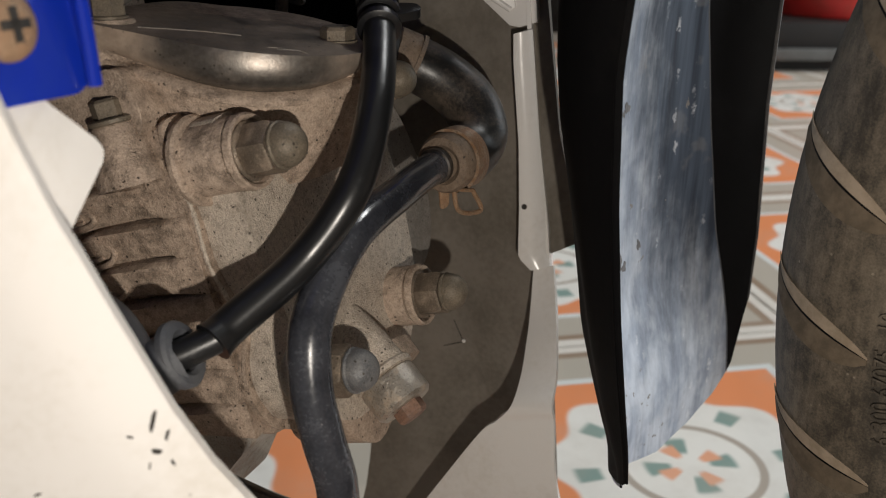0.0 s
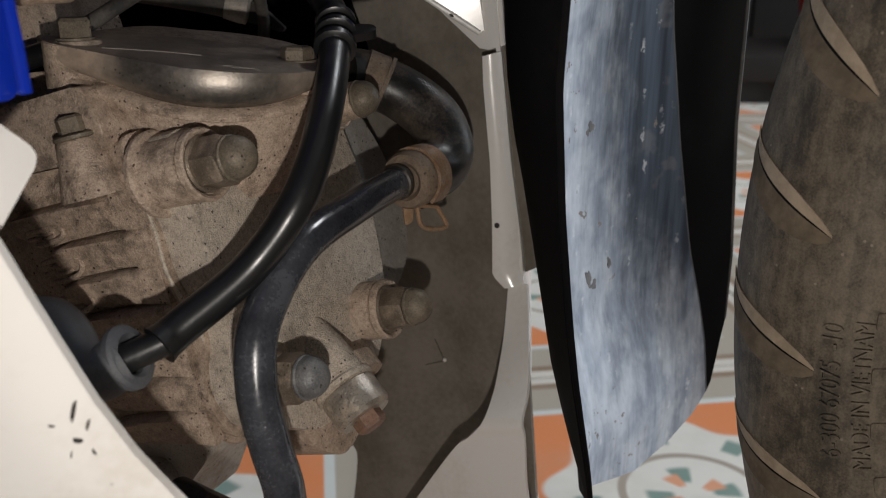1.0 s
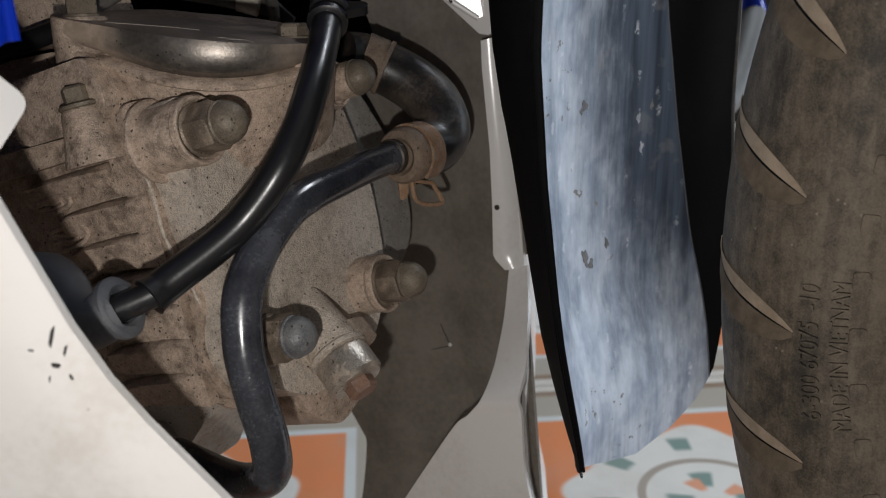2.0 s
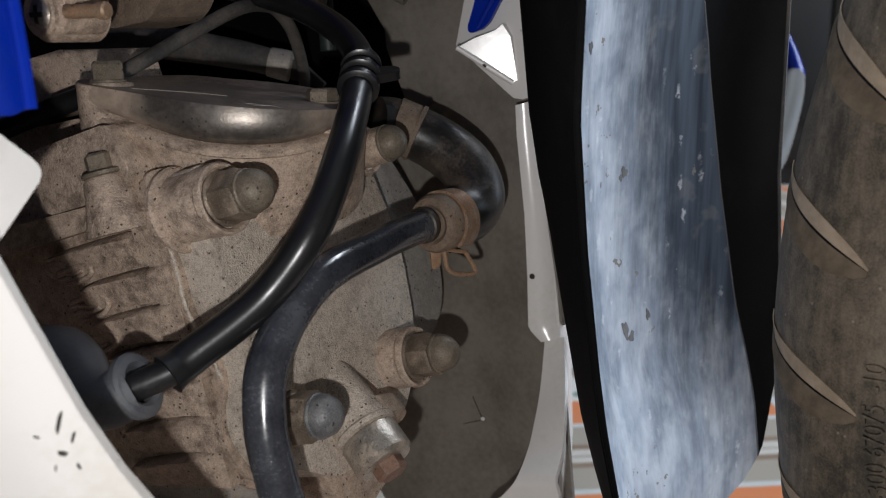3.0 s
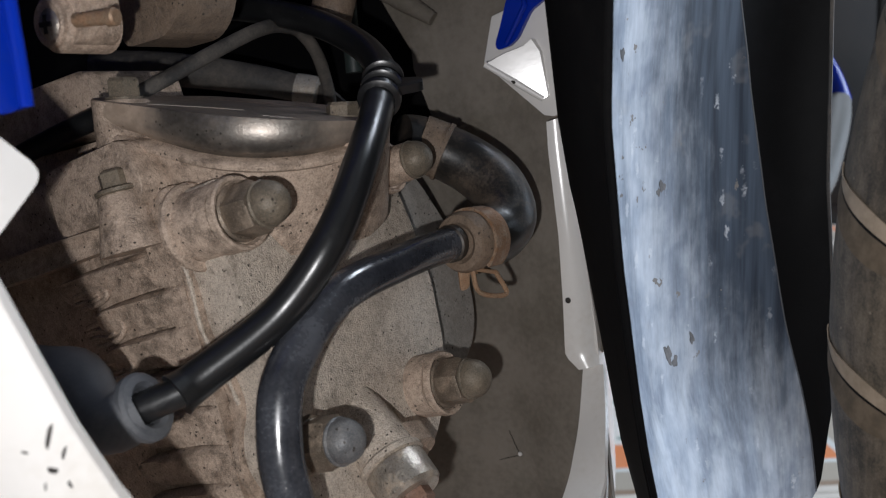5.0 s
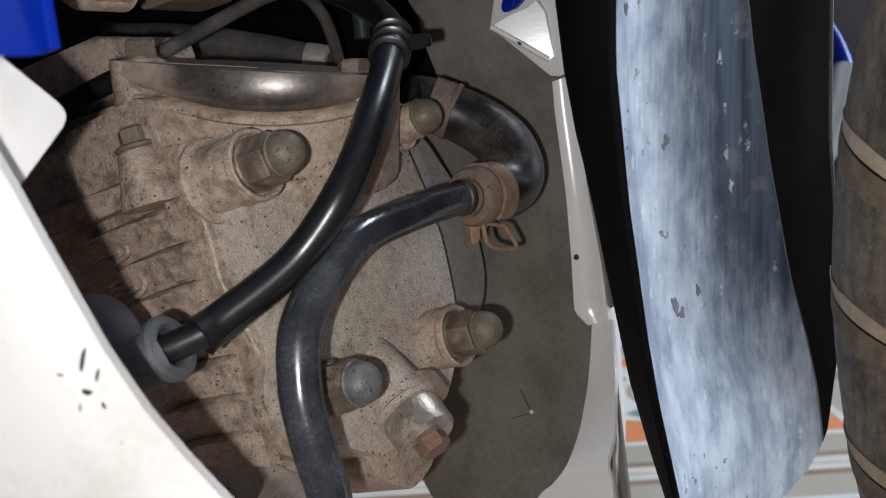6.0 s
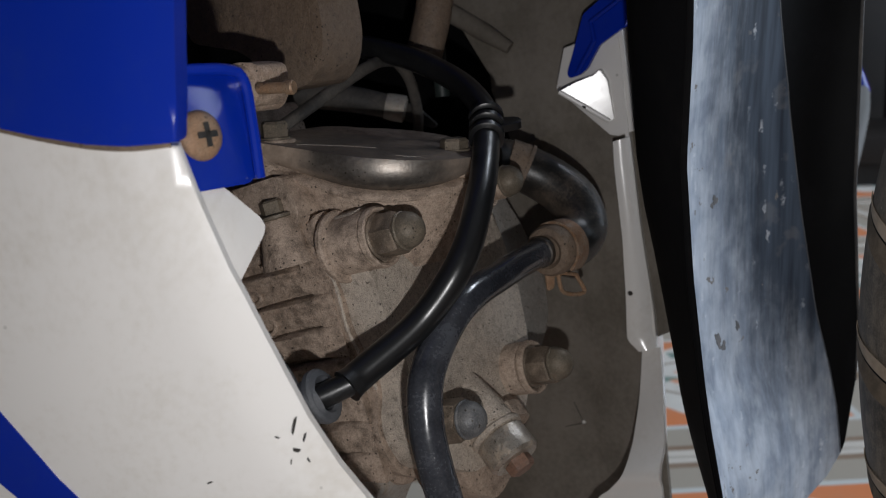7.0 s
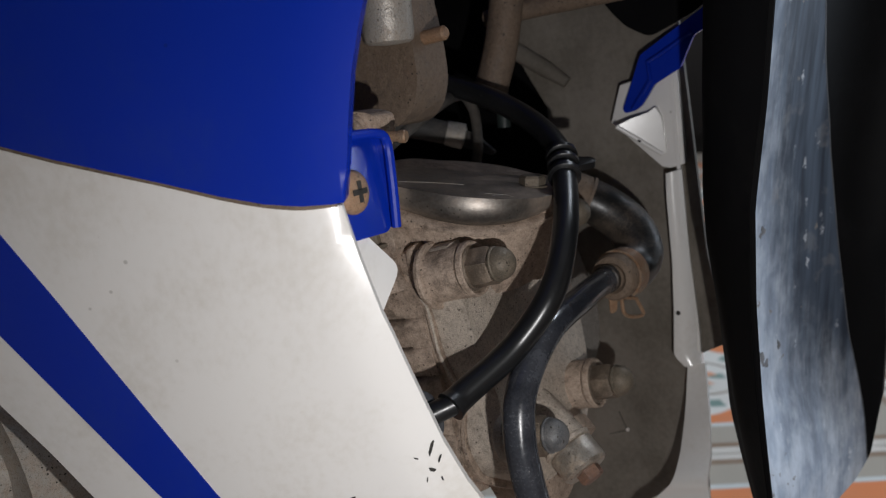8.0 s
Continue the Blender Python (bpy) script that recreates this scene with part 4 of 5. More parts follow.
bm = bmesh.new()
add_lathe(bm, [(0.0056, -0.0018), (0.0064, -0.0012), (0.0064, 0.0012), (0.0056, 0.0018)], axis_pose(cb[9], cb[10] - cb[8]), 30)
part("hose_cuff", bm, HOSE_DUSTY, hose_b)

# elbow hose with spring clamp
Ecurve = [(-0.026, 0.350, 0.3530), (-0.0185, 0.3550, 0.3510), (-0.0030, 0.3560, 0.3435), (0.0085, 0.3525, 0.3345), (0.0130, 0.3460, 0.3245), (0.0100, 0.3380, 0.3190), (0.0042, 0.3275, 0.3185), (0.0003, 0.3200, 0.3188)]
elbow = thing("elbow_hose", Ecurve[-1], "dusty black rubber elbow hose held by a spring clamp", "hose")
ce = spline(Ecurve, 72)
bm = bmesh.new()
add_tube(bm, ce, [0.0098 + 0.0012 * math.sin(math.pi * i / 71) for i in range(72)], 30)
part("elbow_body", bm, HOSE_DUSTY, elbow)
# collar of the inner hose and the clamp band
ed = (ce[-1] - ce[-6]).normalized()
bm = bmesh.new()
add_lathe(bm, [(0.0056, 0.0008), (0.0072, 0.0022), (0.0096, 0.0016), (0.0106, -0.0004), (0.0106, -0.006)], axis_pose(ce[-1] + ed * 0.0015, ed), 36)
part("hose_mouth", bm, ALLOY_BROWN, elbow, "muddy mouth of the hose")
bm = bmesh.new()
c = ce[-10]
m = axis_pose(c, ed)
ring = 44
for k in range(ring - 3):
    a0, a1 = 2 * math.pi * k / ring, 2 * math.pi * (k + 1) / ring
    for zz in (0,):
        vs = []
        for a in (a0, a1):
            for r, h in ((0.0106, -0.0042), (0.0117, -0.0042), (0.0117, 0.0042), (0.0106, 0.0042)):
                vs.append(bm.verts.new(m @ Vector((r * math.cos(a - 2.4), r * math.sin(a - 2.4), h))))
        for i in range(4):
            bm.faces.new((vs[i], vs[(i + 1) % 4], vs[4 + (i + 1) % 4], vs[4 + i]))
bmesh.ops.remove_doubles(bm, verts=bm.verts, dist=0.00005)
clamp = part("spring_clamp", bm, CLAMP, elbow, "rusty steel spring clamp")
bm = bmesh.new()
add_lathe(bm, [(0.0100, -0.0045), (0.0109, -0.0042), (0.0109, 0.0042), (0.0100, 0.0045)], axis_pose(ce[12], (ce[13] - ce[11])), 40)
add_lathe(bm, [(0.0100, -0.0010), (0.0114, -0.0008), (0.0114, 0.0008), (0.0100, 0.0010)], axis_pose(ce[15], (ce[16] - ce[14])), 40)
part("rear_clamp", bm, ALLOY_BROWN, elbow, "muddy metal clamp band")
# the clamp's two ears
bm = bmesh.new()
e0 = c + Vector((0.0030, -0.0045, -0.0105))
w = Vector((0.004, 0.0045, -0.0020))
wire = [e0 - w * 0.9, e0 - w * 0.9 + Vector((0.0022, 0.001, -0.0085)), e0 + w * 0.9 + Vector((0.0032, 0.002, -0.0075)), e0 + w * 0.9 + Vector((0.0, 0.0, 0.0008))]
add_tube(bm, spline(wire, 22), 0.0009, 8)
add_tube(bm, [e0 - w * 0.9, e0 + w * 0.9 + Vector((0, 0, 0.0008))], 0.0008, 8)
part("clamp_ear", bm, RUSTY, clamp)
bm = bmesh.new()
add_prism(bm, rounded([(-0.0022, 0), (0.0022, 0), (0.0018, -0.009), (-0.0014, -0.010)], 0.0012), axis_pose(c + Vector((-0.004, -0.006, -0.007)), AHEAD - SIDE * 0.8, UP) @ pose(0, 0, 0, 0, 0, -90), -0.0005, 0.0005, 0.0002)
part("clamp_ear", bm, RUSTY, clamp)

# thin cable hoop above the engine and the plug lead behind
cable = thing("bent_cable", (-0.1019, 0.313, 0.3781), "thin grey dusty cable bent into a hoop", "cable")
bm = bmesh.new()
add_tube(bm, spline([(-0.107, 0.305, 0.374), (-0.1019, 0.313, 0.3781), (-0.0794, 0.3482, 0.3959), (-0.0730, 0.3690, 0.3985), (-0.0700, 0.3790, 0.3955), (-0.0680, 0.3911, 0.3868), (-0.0685, 0.4055, 0.3700), (-0.070, 0.41, 0.36)], 60), 0.0027, 14)
part("cable_body", bm, CABLE, cable)
lead = thing("plug_lead", (-0.15, 0.40, 0.385), "dull grey plug lead with a pale metal end", "cable")
bm = bmesh.new()
lp = spline([(-0.175, 0.40, 0.388), (-0.140, 0.405, 0.386), (-0.105, 0.412, 0.380), (-0.083, 0.415, 0.3745)], 26)
add_tube(bm, lp, [0.0085 - 0.0025 * i / 25 for i in range(26)], 20)
part("lead_body", bm, CABLE, lead)
bm = bmesh.new()
add_tube(bm, [lp[-1] + (lp[-1] - lp[-2]) * s for s in (-1.5, 0.2, 2.2, 2.6)], [0.0066, 0.0070, 0.0070, 0.004], 20)
part("lead_end", bm, ALLOY_BARE, lead)
bm = bmesh.new()
add_prism(bm, rounded([(0.0, 0.004), (0.010, 0.001), (0.022, -0.008), (0.020, -0.010), (0.002, -0.006)], 0.001), axis_pose(lp[-1] + (lp[-1] - lp[-2]) * 1.5, -SIDE, (1, 0, 0)), -0.001, 0.001, 0.0004)
part("terminal_plate", bm, CABLE, lead)
# ---- fairing ----
# front face of the leg shield: s runs outward, v upward in its plane
SHN = Vector((0.07, -1.0, -0.069)).normalized()
SHS = Vector((-1.0, -0.07, 0.0)).normalized()
SHV = -SHN.cross(SHS) if SHN.cross(SHS).z < 0 else SHN.cross(SHS)
SHIELD = Matrix.Translation((-0.08, 0.161, 0.382)) @ Matrix((SHS, SHV, SHN)).transposed().to_4x4()
# plane of the mounting tabs that reach back from its edge
TABN = Vector((0.8975, -0.4185, 0.1392)).normalized()
TABS = Vector((-0.4226, -0.9063, 0.0)).normalized()
TABV = -TABN.cross(TABS) if TABN.cross(TABS).z < 0 else TABN.cross(TABS)
TABPLANE = Matrix.Translation((-0.079, 0.16, 0.38)) @ Matrix((TABS, TABV, TABN)).transposed().to_4x4()


def mm(points):
    return [(x / 1000, y / 1000) for x, y in points]


def panel(poly, z0, z1, bevel, m=SHIELD):
    b = bmesh.new()
    p = list(poly)
    area = sum(p[i - 1][0] * p[i][1] - p[i][0] * p[i - 1][1] for i in range(len(p)))
    add_prism(b, p if area > 0 else p[::-1], m, z0, z1, bevel, 2)
    return b


def swell(bm, edge, rise, reach, step=0.005):
    """Cut a panel finely and raise it away from its folded edge: low at the edge, full height beyond reach."""
    inv = SHIELD.inverted()
    bm.transform(inv)
    lo = [min(v.co[i] for v in bm.verts) for i in (0, 1)]
    hi = [max(v.co[i] for v in bm.verts) for i in (0, 1)]
    for i in (0, 1):
        x = lo[i] + step
        while x < hi[i]:
            co, no = [0, 0, 0], [0, 0, 0]
            co[i], no[i] = x, 1
            bmesh.ops.bisect_plane(bm, geom=bm.verts[:] + bm.edges[:] + bm.faces[:], plane_co=co, plane_no=no)
            x += step
    line = [Vector((x / 1000, y / 1000)) for x, y in edge]
    for v in bm.verts:
        v.co.z += raised(v.co.x, v.co.y, line, rise, reach)
    bm.transform(SHIELD)
    return bm


def raised(x, y, line, rise, reach):
    p = Vector((x, y))
    d = 1.0
    for a, b in zip(line, line[1:]):
        t = max(0.0, min(1.0, (p - a).dot(b - a) / (b - a).length_squared))
        d = min(d, (p - a - (b - a) * t).length)
    k = min(1.0, d / reach)
    return rise * (1 - (1 - k) ** 1.35)


shield = thing("leg_shield", (-0.12, 0.165, 0.27), "white and blue glossy plastic leg shield, scuffed at its edge", "fairing")
EDGE = [(-0.2, 1.0), (-4.0, -14.5), (-9.0, -31.0), (-11.8, -38.0), (-15.6, -48.4), (-20.0, -60.0), (-24.8, -72.5), (-31.5, -86.0), (-38.6, -97.0), (-47.0, -108.5), (-57.3, -122.3), (-68, -134)]
LOW = [(-60, -160), (-20, -175), (30, -158), (60, -122), (84.0, -89.4), (95.6, -73.1), (108.5, -56.7), (130, -25), (168, 30), (185, 50)]
BOUND = [(190, 56), (150, 42), (120, 31), (92.8, 20.9), (77.5, 16.4), (62.0, 12.4), (46.8, 8.5), (32.0, 4.5), (20.0, 2.0), (10.0, 1.0), (1.0, 1.1)]
RISE, REACH = 0.0034, 0.0125
bm = panel(mm(EDGE + LOW + BOUND), -0.003, 0.0, 0.0007)
swell(bm, EDGE, RISE, REACH)
# shallow crease below the upper seam, fading towards the corner
bm.transform(SHIELD.inverted())
seam = [Vector((x / 1000, y / 1000)) for x, y in BOUND]
for v in bm.verts:
    if v.co.z > -0.001:
        d = raised(v.co.x, v.co.y, seam, 1.0, 0.009)
        v.co.z += 0.0014 * (1 - d) * max(0.0, min(1.0, (v.co.x - 0.010) / 0.05))
bm.transform(SHIELD)
white_panel = part("white_panel", bm, WHITE, shield, "glossy white plastic panel with dark scuffs")
# rolled lip along the edge
bm = bmesh.new()
add_tube(bm, [SHIELD @ Vector((x / 1000 + 0.0022, y / 1000 - 0.0005, -0.0022)) for x, y in [(q.x, q.y) for q in spline([(x, y, 0) for x, y in EDGE], 50)]], 0.0022, 10)
part("edge_lip", bm, WHITE, shield)
# side return behind the edge
rows = []
for q in spline([(x, y, 0) for x, y in EDGE], 40):
    rows.append([SHIELD @ Vector((q.x / 1000 + 0.0015, q.y / 1000, -0.0022)), SHIELD @ Vector((q.x / 1000 + 0.011, q.y / 1000, -0.012)), SHIELD @ Vector((q.x / 1000 + 0.022, q.y / 1000, -0.022))])
bm = bmesh.new()
add_sheet(bm, rows, 0.0015)
part("edge_return", bm, WHITE, shield)
UPPER = [(115.5, 27.0), (97.7, -3.3), (84.7, -23.7), (72.0, -44.5), (57.8, -67.5), (45.4, -87.5), (33.4, -103), (20, -124), (2, -152)]
LOWER = [(18, -152), (35, -123), (49.7, -103), (64.1, -87), (78.4, -67.7), (84.3, -59.9), (103.9, -33.9), (118, -12), (138, 18), (143, 36)]
bm = panel(mm(UPPER + LOWER), RISE + 0.0001, RISE + 0.0004, 0.0)
part("stripe", bm, BLUE, white_panel, "deep blue diagonal stripe")
# blue upper panel, standing a little proud, with a rounded side
BLUE_EDGE = [(-1.6, 2.2), (-3.0, 12), (-4.4, 24), (-6.2, 37), (-8.8, 48), (-11.0, 56), (-18, 80), (-26, 112)]
bm = panel(mm(BLUE_EDGE + [(60, 150), (200, 150)] + [(x, y + 1.2) for x, y in BOUND]), -0.004, 0.0036, 0.0009)
swell(bm, BLUE_EDGE, 0.0018, 0.016)
blue_panel = part("blue_panel", bm, BLUE, shield, "glossy blue plastic upper panel")
rows = []
for q in spline([(x, y, 0) for x, y in BLUE_EDGE], 30):
    rows.append([SHIELD @ Vector((q.x / 1000 + 0.002, q.y / 1000, 0.002)), SHIELD @ Vector((q.x / 1000 + 0.010, q.y / 1000, -0.012)), SHIELD @ Vector((q.x / 1000 + 0.024, q.y / 1000, -0.026))])
bm = bmesh.new()
add_sheet(bm, rows, 0.0015)
part("blue_return", bm, BLUE, blue_panel)
# dirty gap between the two panels
bm = bmesh.new()
line = [Vector((p / 1000, q / 1000)) for p, q in EDGE]
add_tube(bm, [SHIELD @ Vector((q.x / 1000, q.y / 1000 + 0.0006, raised(q.x / 1000, q.y / 1000, line, RISE, REACH) + 0.0004)) for q in spline([(x, y, 0) for x, y in BOUND], 60)], 0.0009, 8)
part("panel_gap", bm, ALLOY_BROWN, shield, "dirt in the gap between the panels")
# screw tab: a shallow tray
TAB = [(-5, 22.0), (-28.5, 20.5), (-29.5, 17.5), (-30.0, -7.0), (-28.0, -9.5), (-5, -9.0)]
bm = panel(mm(rounded(TAB, 2.5)), -0.010, -0.0075, 0.0006, TABPLANE)
tab = part("screw_tab", bm, BLUE, shield, "blue mounting tab with raised rim")
bm = bmesh.new()
rim = [TABPLANE @ Vector(q) for q in ((-0.005, 0.0214, -0.003), (-0.0225, 0.0208, -0.003), (-0.0285, 0.0178, -0.0035), (-0.0295, 0.006, -0.0045), (-0.0298, -0.0085, -0.006))]
rows = []
for q in spline(rim, 30):
    rows.append([q, q - TABN * 0.0065])
add_sheet(bm, rows, 0.0014)
add_tube(bm, spline([q + TABN * 0.0002 for q in rim], 30), 0.0015, 10)
part("tab_rim", bm, BLUE, tab)
cross_screw("tab_screw", axis_pose(TABPLANE @ Vector((-0.0136, 0.0050, -0.0075)), TABN, TABV), 0.0066, RUSTY, tab, "rusty cross-head screw")
# white tab under it
bm = panel(mm(rounded([(-8, -8), (-19.0, -8.0), (-32.0, -20.5), (-32.0, -23.5), (-17.0, -37.0), (-12, -37)], 2.5)), -0.0125, -0.010, 0.0007, TABPLANE)
part("white_tab", bm, WHITE, shield, "white plastic mounting tab")
# dark chips in the paint
for x, y, a, l, w in ((-21.0, -73.8, 107, 5.0, 1.1), (-23.4, -77.3, 110, 2.6, 0.8), (-21.2, -80.5, 20, 2.0, 1.4), (-24.0, -83.6, 70, 1.5, 0.7), (-19.6, -83.5, 100, 1.6, 0.4), (-16.6, -76.4, 20, 1.3, 0.5), (3.2, -89.2, 160, 1.6, 0.5)):
    bm = bmesh.new()
    pts = [(l * 0.5 * math.cos(t) * (1 + 0.2 * math.sin(3 * t)) / 1000, w * 0.5 * math.sin(t) * (1 + 0.25 * math.cos(2 * t)) / 1000) for t in [2 * math.pi * i / 12 for i in range(12)]]
    up = raised(x / 1000, y / 1000, line, RISE, REACH)
    lean = math.degrees(math.atan2(raised(x / 1000 + 0.002, y / 1000, line, RISE, REACH) - up, 0.002))
    add_prism(bm, pts, SHIELD @ Matrix.Translation((x / 1000, y / 1000, up)) @ pose(0, 0, 0, 0, -lean, 0) @ pose(0, 0, 0, 0, 0, a), 0.0001, 0.00035)
    part("paint_chip", bm, CHIP, white_panel)

# far leg shield: white inner rim, tabs and a grey liner set a little further out
far = thing("leg_shield", (0.05, 0.43, 0.2), "white leg shield rim with blue tab and grey liner", "fairing")
FARPLANE = Matrix.Translation(HEAD) @ Matrix((AXIS, LIFT, -SIDE)).transposed().to_4x4()


def far_piece(poly, l0, l1, bevel=0.001):
    b = bmesh.new()
    p = list(poly)
    area = sum(p[i - 1][0] * p[i][1] - p[i][0] * p[i - 1][1] for i in range(len(p)))
    add_prism(b, p if area > 0 else p[::-1], FARPLANE, -l1, -l0, bevel, 2)
    return b


# rounded white rim: flat at its inner edge, rolling away at its outer one
RIM_IN = [(0.0440, 0.0225), (0.0330, 0.0200), (0.0, 0.0147), (-0.0260, 0.0090), (-0.0480, 0.0035), (-0.0545, 0.0078)]
RIM_OUT = [(0.0460, 0.0310), (0.0, 0.0240), (-0.0400, 0.0195), (-0.0545, 0.0165)]


def between(table, u):
    for (u1, a), (u0, b) in zip(table, table[1:]):
        if u >= u0:
            return b + (a - b) * (u - u0) / (u1 - u0)
    return table[-1][1]


rows = []
for i in range(40):
    u = 0.0440 - 0.0985 * i / 39
    a_, b_ = between(RIM_IN, u), between(RIM_OUT, u)
    line = []
    for j in range(13):
        s_ = j / 12
        dl = (b_ - a_) * 0.45 * s_ * s_
        line.append(eng(0.1000 + dl, u, a_ + (b_ - a_) * s_ - 0.34 * dl))
    rows.append(line)
bm = bmesh.new()
add_sheet(bm, rows, 0.0020, True)
part("rim_upper", bm, WHITE, far, "rounded white plastic rim")
LOW_L = [(0.1037, -0.0545, 0.0080), (0.0938, -0.0729, 0.0054), (0.0839, -0.0840, 0.0042), (0.0750, -0.0918, 0.0034), (0.0637, -0.0997, 0.0012), (0.0637, -0.1068, -0.0075), (0.0637, -0.1116, -0.0155), (0.0637, -0.1338, -0.0390), (0.0637, -0.1581, -0.0640)]
LOW_R = [(0.1037, -0.0545, 0.0170), (0.0938, -0.0700, 0.0178), (0.0839, -0.0820, 0.0185), (0.0746, -0.0921, 0.0191), (0.0637, -0.1000, 0.0187), (0.0637, -0.1068, 0.0182), (0.0637, -0.1130, 0.0170), (0.0637, -0.1338, 0.0131), (0.0637, -0.1581, 0.0125)]
bm = bmesh.new()
add_sheet(bm, [[eng(*(Vector(a_) * (1 - f) + Vector(b_) * f)) for f in (0.0, 0.25, 0.5, 0.75, 1.0)] for a_, b_ in zip(spline(LOW_L, 41), spline(LOW_R, 41))], 0.0020, True)
part("rim_lower", bm, WHITE, far, "white plastic lower rim")
part("rim_tab", far_piece([(0.0082, 0.0920), (-0.0010, 0.0750), (0.0193, 0.0472), (0.0232, 0.0456), (0.0312, 0.0460), (0.0385, 0.0930)], 0.1060, 0.1120), WHITE, far, "white plastic mounting tab")
part("black_bracket", far_piece(rounded([(0.0040, 0.1500), (0.0098, 0.1348), (0.0137, 0.1264), (0.019, 0.1182), (0.0288, 0.1103), (0.0528, 0.1150), (0.075, 0.125), (0.075, 0.18), (0.0, 0.18)], 0.003), 0.1060, 0.1080), BLACK, far, "black plastic bracket")
# glossy lower facet of the tab, turned out of the tab's plane, with a thin lip below it
FACET = [(0.0058, 0.0726, -0.0946), (0.0135, 0.0744, -0.0978), (0.0211, 0.0751, -0.101), (0.0244, 0.0767, -0.1022), (0.0259, 0.0713, -0.1037), (0.0237, 0.0538, -0.1051), (0.0218, 0.0533, -0.1043)]
bm = bmesh.new()
fa, fb = [FARPLANE @ Vector(q) for q in FACET], [FARPLANE @ Vector((n, u, -0.1080)) for n, u, l in FACET]
va, vb = [bm.verts.new(q) for q in fa], [bm.verts.new(q) for q in fb]
bm.faces.new(va)
bm.faces.new(vb[::-1])
for i in range(len(FACET)):
    bm.faces.new((va[i], vb[i], vb[(i + 1) % len(FACET)], va[(i + 1) % len(FACET)]))
part("tab_facet", bm, WHITE, far)
bm = bmesh.new()
add_tube(bm, [fa[0], fa[0].lerp(fa[-1], 0.5), fa[-1]], [0.0011, 0.0013, 0.0011], 10)
part("tab_lip", bm, WHITE, far)
bm = bmesh.new()
add_tube(bm, [fa[0].lerp(fa[-1], f) + Vector((0, -0.0010, -0.0002)) for f in (0.46, 0.50, 0.53)], [0.0003, 0.0007, 0.0004], 8)
part("chipped_spot", bm, CHIP, far)
part("blue_tab", far_piece(rounded([(0.0084, 0.0775), (0.0078, 0.0800), (0.0120, 0.0860), (0.0230, 0.1030), (0.0380, 0.1085), (0.0517, 0.1134), (0.0640, 0.1180), (0.0620, 0.1075), (0.0505, 0.1045), (0.0406, 0.0915), (0.0267, 0.0874), (0.0180, 0.0792), (0.0140, 0.0775)], 0.0015), 0.1035, 0.1058, 0.0008), BLUE, far, "blue plastic tab")
bm = bmesh.new()
add_tube(bm, [FARPLANE @ Vector(q) for q in ((0.0130, 0.0785, -0.1030), (0.0180, 0.0830, -0.1026), (0.0255, 0.0900, -0.1024), (0.0262, 0.0985, -0.1024), (0.0380, 0.1020, -0.1024), (0.0500, 0.1062, -0.1024))], 0.0011, 10)
part("tab_rib", bm, BLUE, far)
# outside skin of the far shield, turned away behind the rim
rows = []
for u, n in ((0.088, 0.0375), (0.045, 0.0305), (0.0, 0.0237), (-0.04, 0.0192), (-0.06, 0.0157), (-0.105, 0.0052), (-0.127, -0.0018), (-0.157, -0.0076), (-0.185, -0.0085)):
    rows.append([eng(0.1052, u, n - 0.0018), eng(0.109, u, n - 0.0022), eng(0.130, u, n - 0.008), eng(0.17, u, n - 0.026), eng(0.215, u, n - 0.055)])
bm = bmesh.new()
add_sheet(bm, rows, 0.0018, True)
part("outer_skin", bm, WHITE, far)
REAR = [(0.31, -0.075), (0.135, -0.0475), (0.112, -0.0410), (0.092, -0.0345), (0.084, -0.0360), (0.068, -0.0340), (0.056, -0.0330), (0.040, -0.090), (-0.100, -0.112), (-0.137, -0.1005), (-0.150, -0.1054), (-0.167, -0.1128), (-0.19, -0.125)]
rows = []
for i in range(120):
    u = 0.30 - 0.485 * i / 119
    # the rear edge sweeps forward low down
    back = 0.0
    for (u1, b1), (u0, b0) in zip(REAR, REAR[1:]):
        if u0 <= u <= u1:
            back = b0 + (b1 - b0) * (u - u0) / (u1 - u0)
    front = 0.030 + 0.12 * max(0, u) if u > -0.05 else 0.014 - 0.18 * (-0.05 - u)
    line = []
    for j in range(14):
        s = j / 13
        n = front + (back - front) * s
        line.append(eng(0.1085 + 0.006 * math.sin(math.pi * min(1, s * 1.3)) + 0.0025 * math.exp(-((n + 0.028 - 0.1 * u) / 0.006) ** 2), u, n))
    rows.append(line)
bm = bmesh.new()
add_sheet(bm, rows, 0.0018)
part("inner_liner", bm, LINER, far, "grey dusty inner liner")
# pale brace along the liner
bm = bmesh.new()
add_tube(bm, [FARPLANE @ Vector(q) for q in ((-0.0460, 0.1275, -0.1075), (-0.0300, 0.1120, -0.1070), (-0.0200, 0.1010, -0.1090))], [0.0048, 0.0046, 0.0030], 12)
part("liner_brace", bm, LINER, far)
# fine cracks and a paint dot on the liner
for pts in ([(-0.0797, -0.0907), (-0.0579, -0.0931), (-0.0400, -0.0917)], [(-0.0414, -0.080), (-0.0393, -0.0912)], [(-0.0189, -0.0698), (-0.0165, -0.075)]):
    bm = bmesh.new()
    add_tube(bm, spline([eng(0.1142, u, n) for n, u in pts], 16), 0.0002, 6)
    part("crack", bm, CHIP, far)
bm = bmesh.new()
add_lathe(bm, [(0.0010, 0.0), (0.0008, 0.0005), (0.0, 0.0007)], FARPLANE @ Matrix.Translation((-0.0389, -0.0910, -0.1141)), 14)
part("paint_dot", bm, WHITE, far)
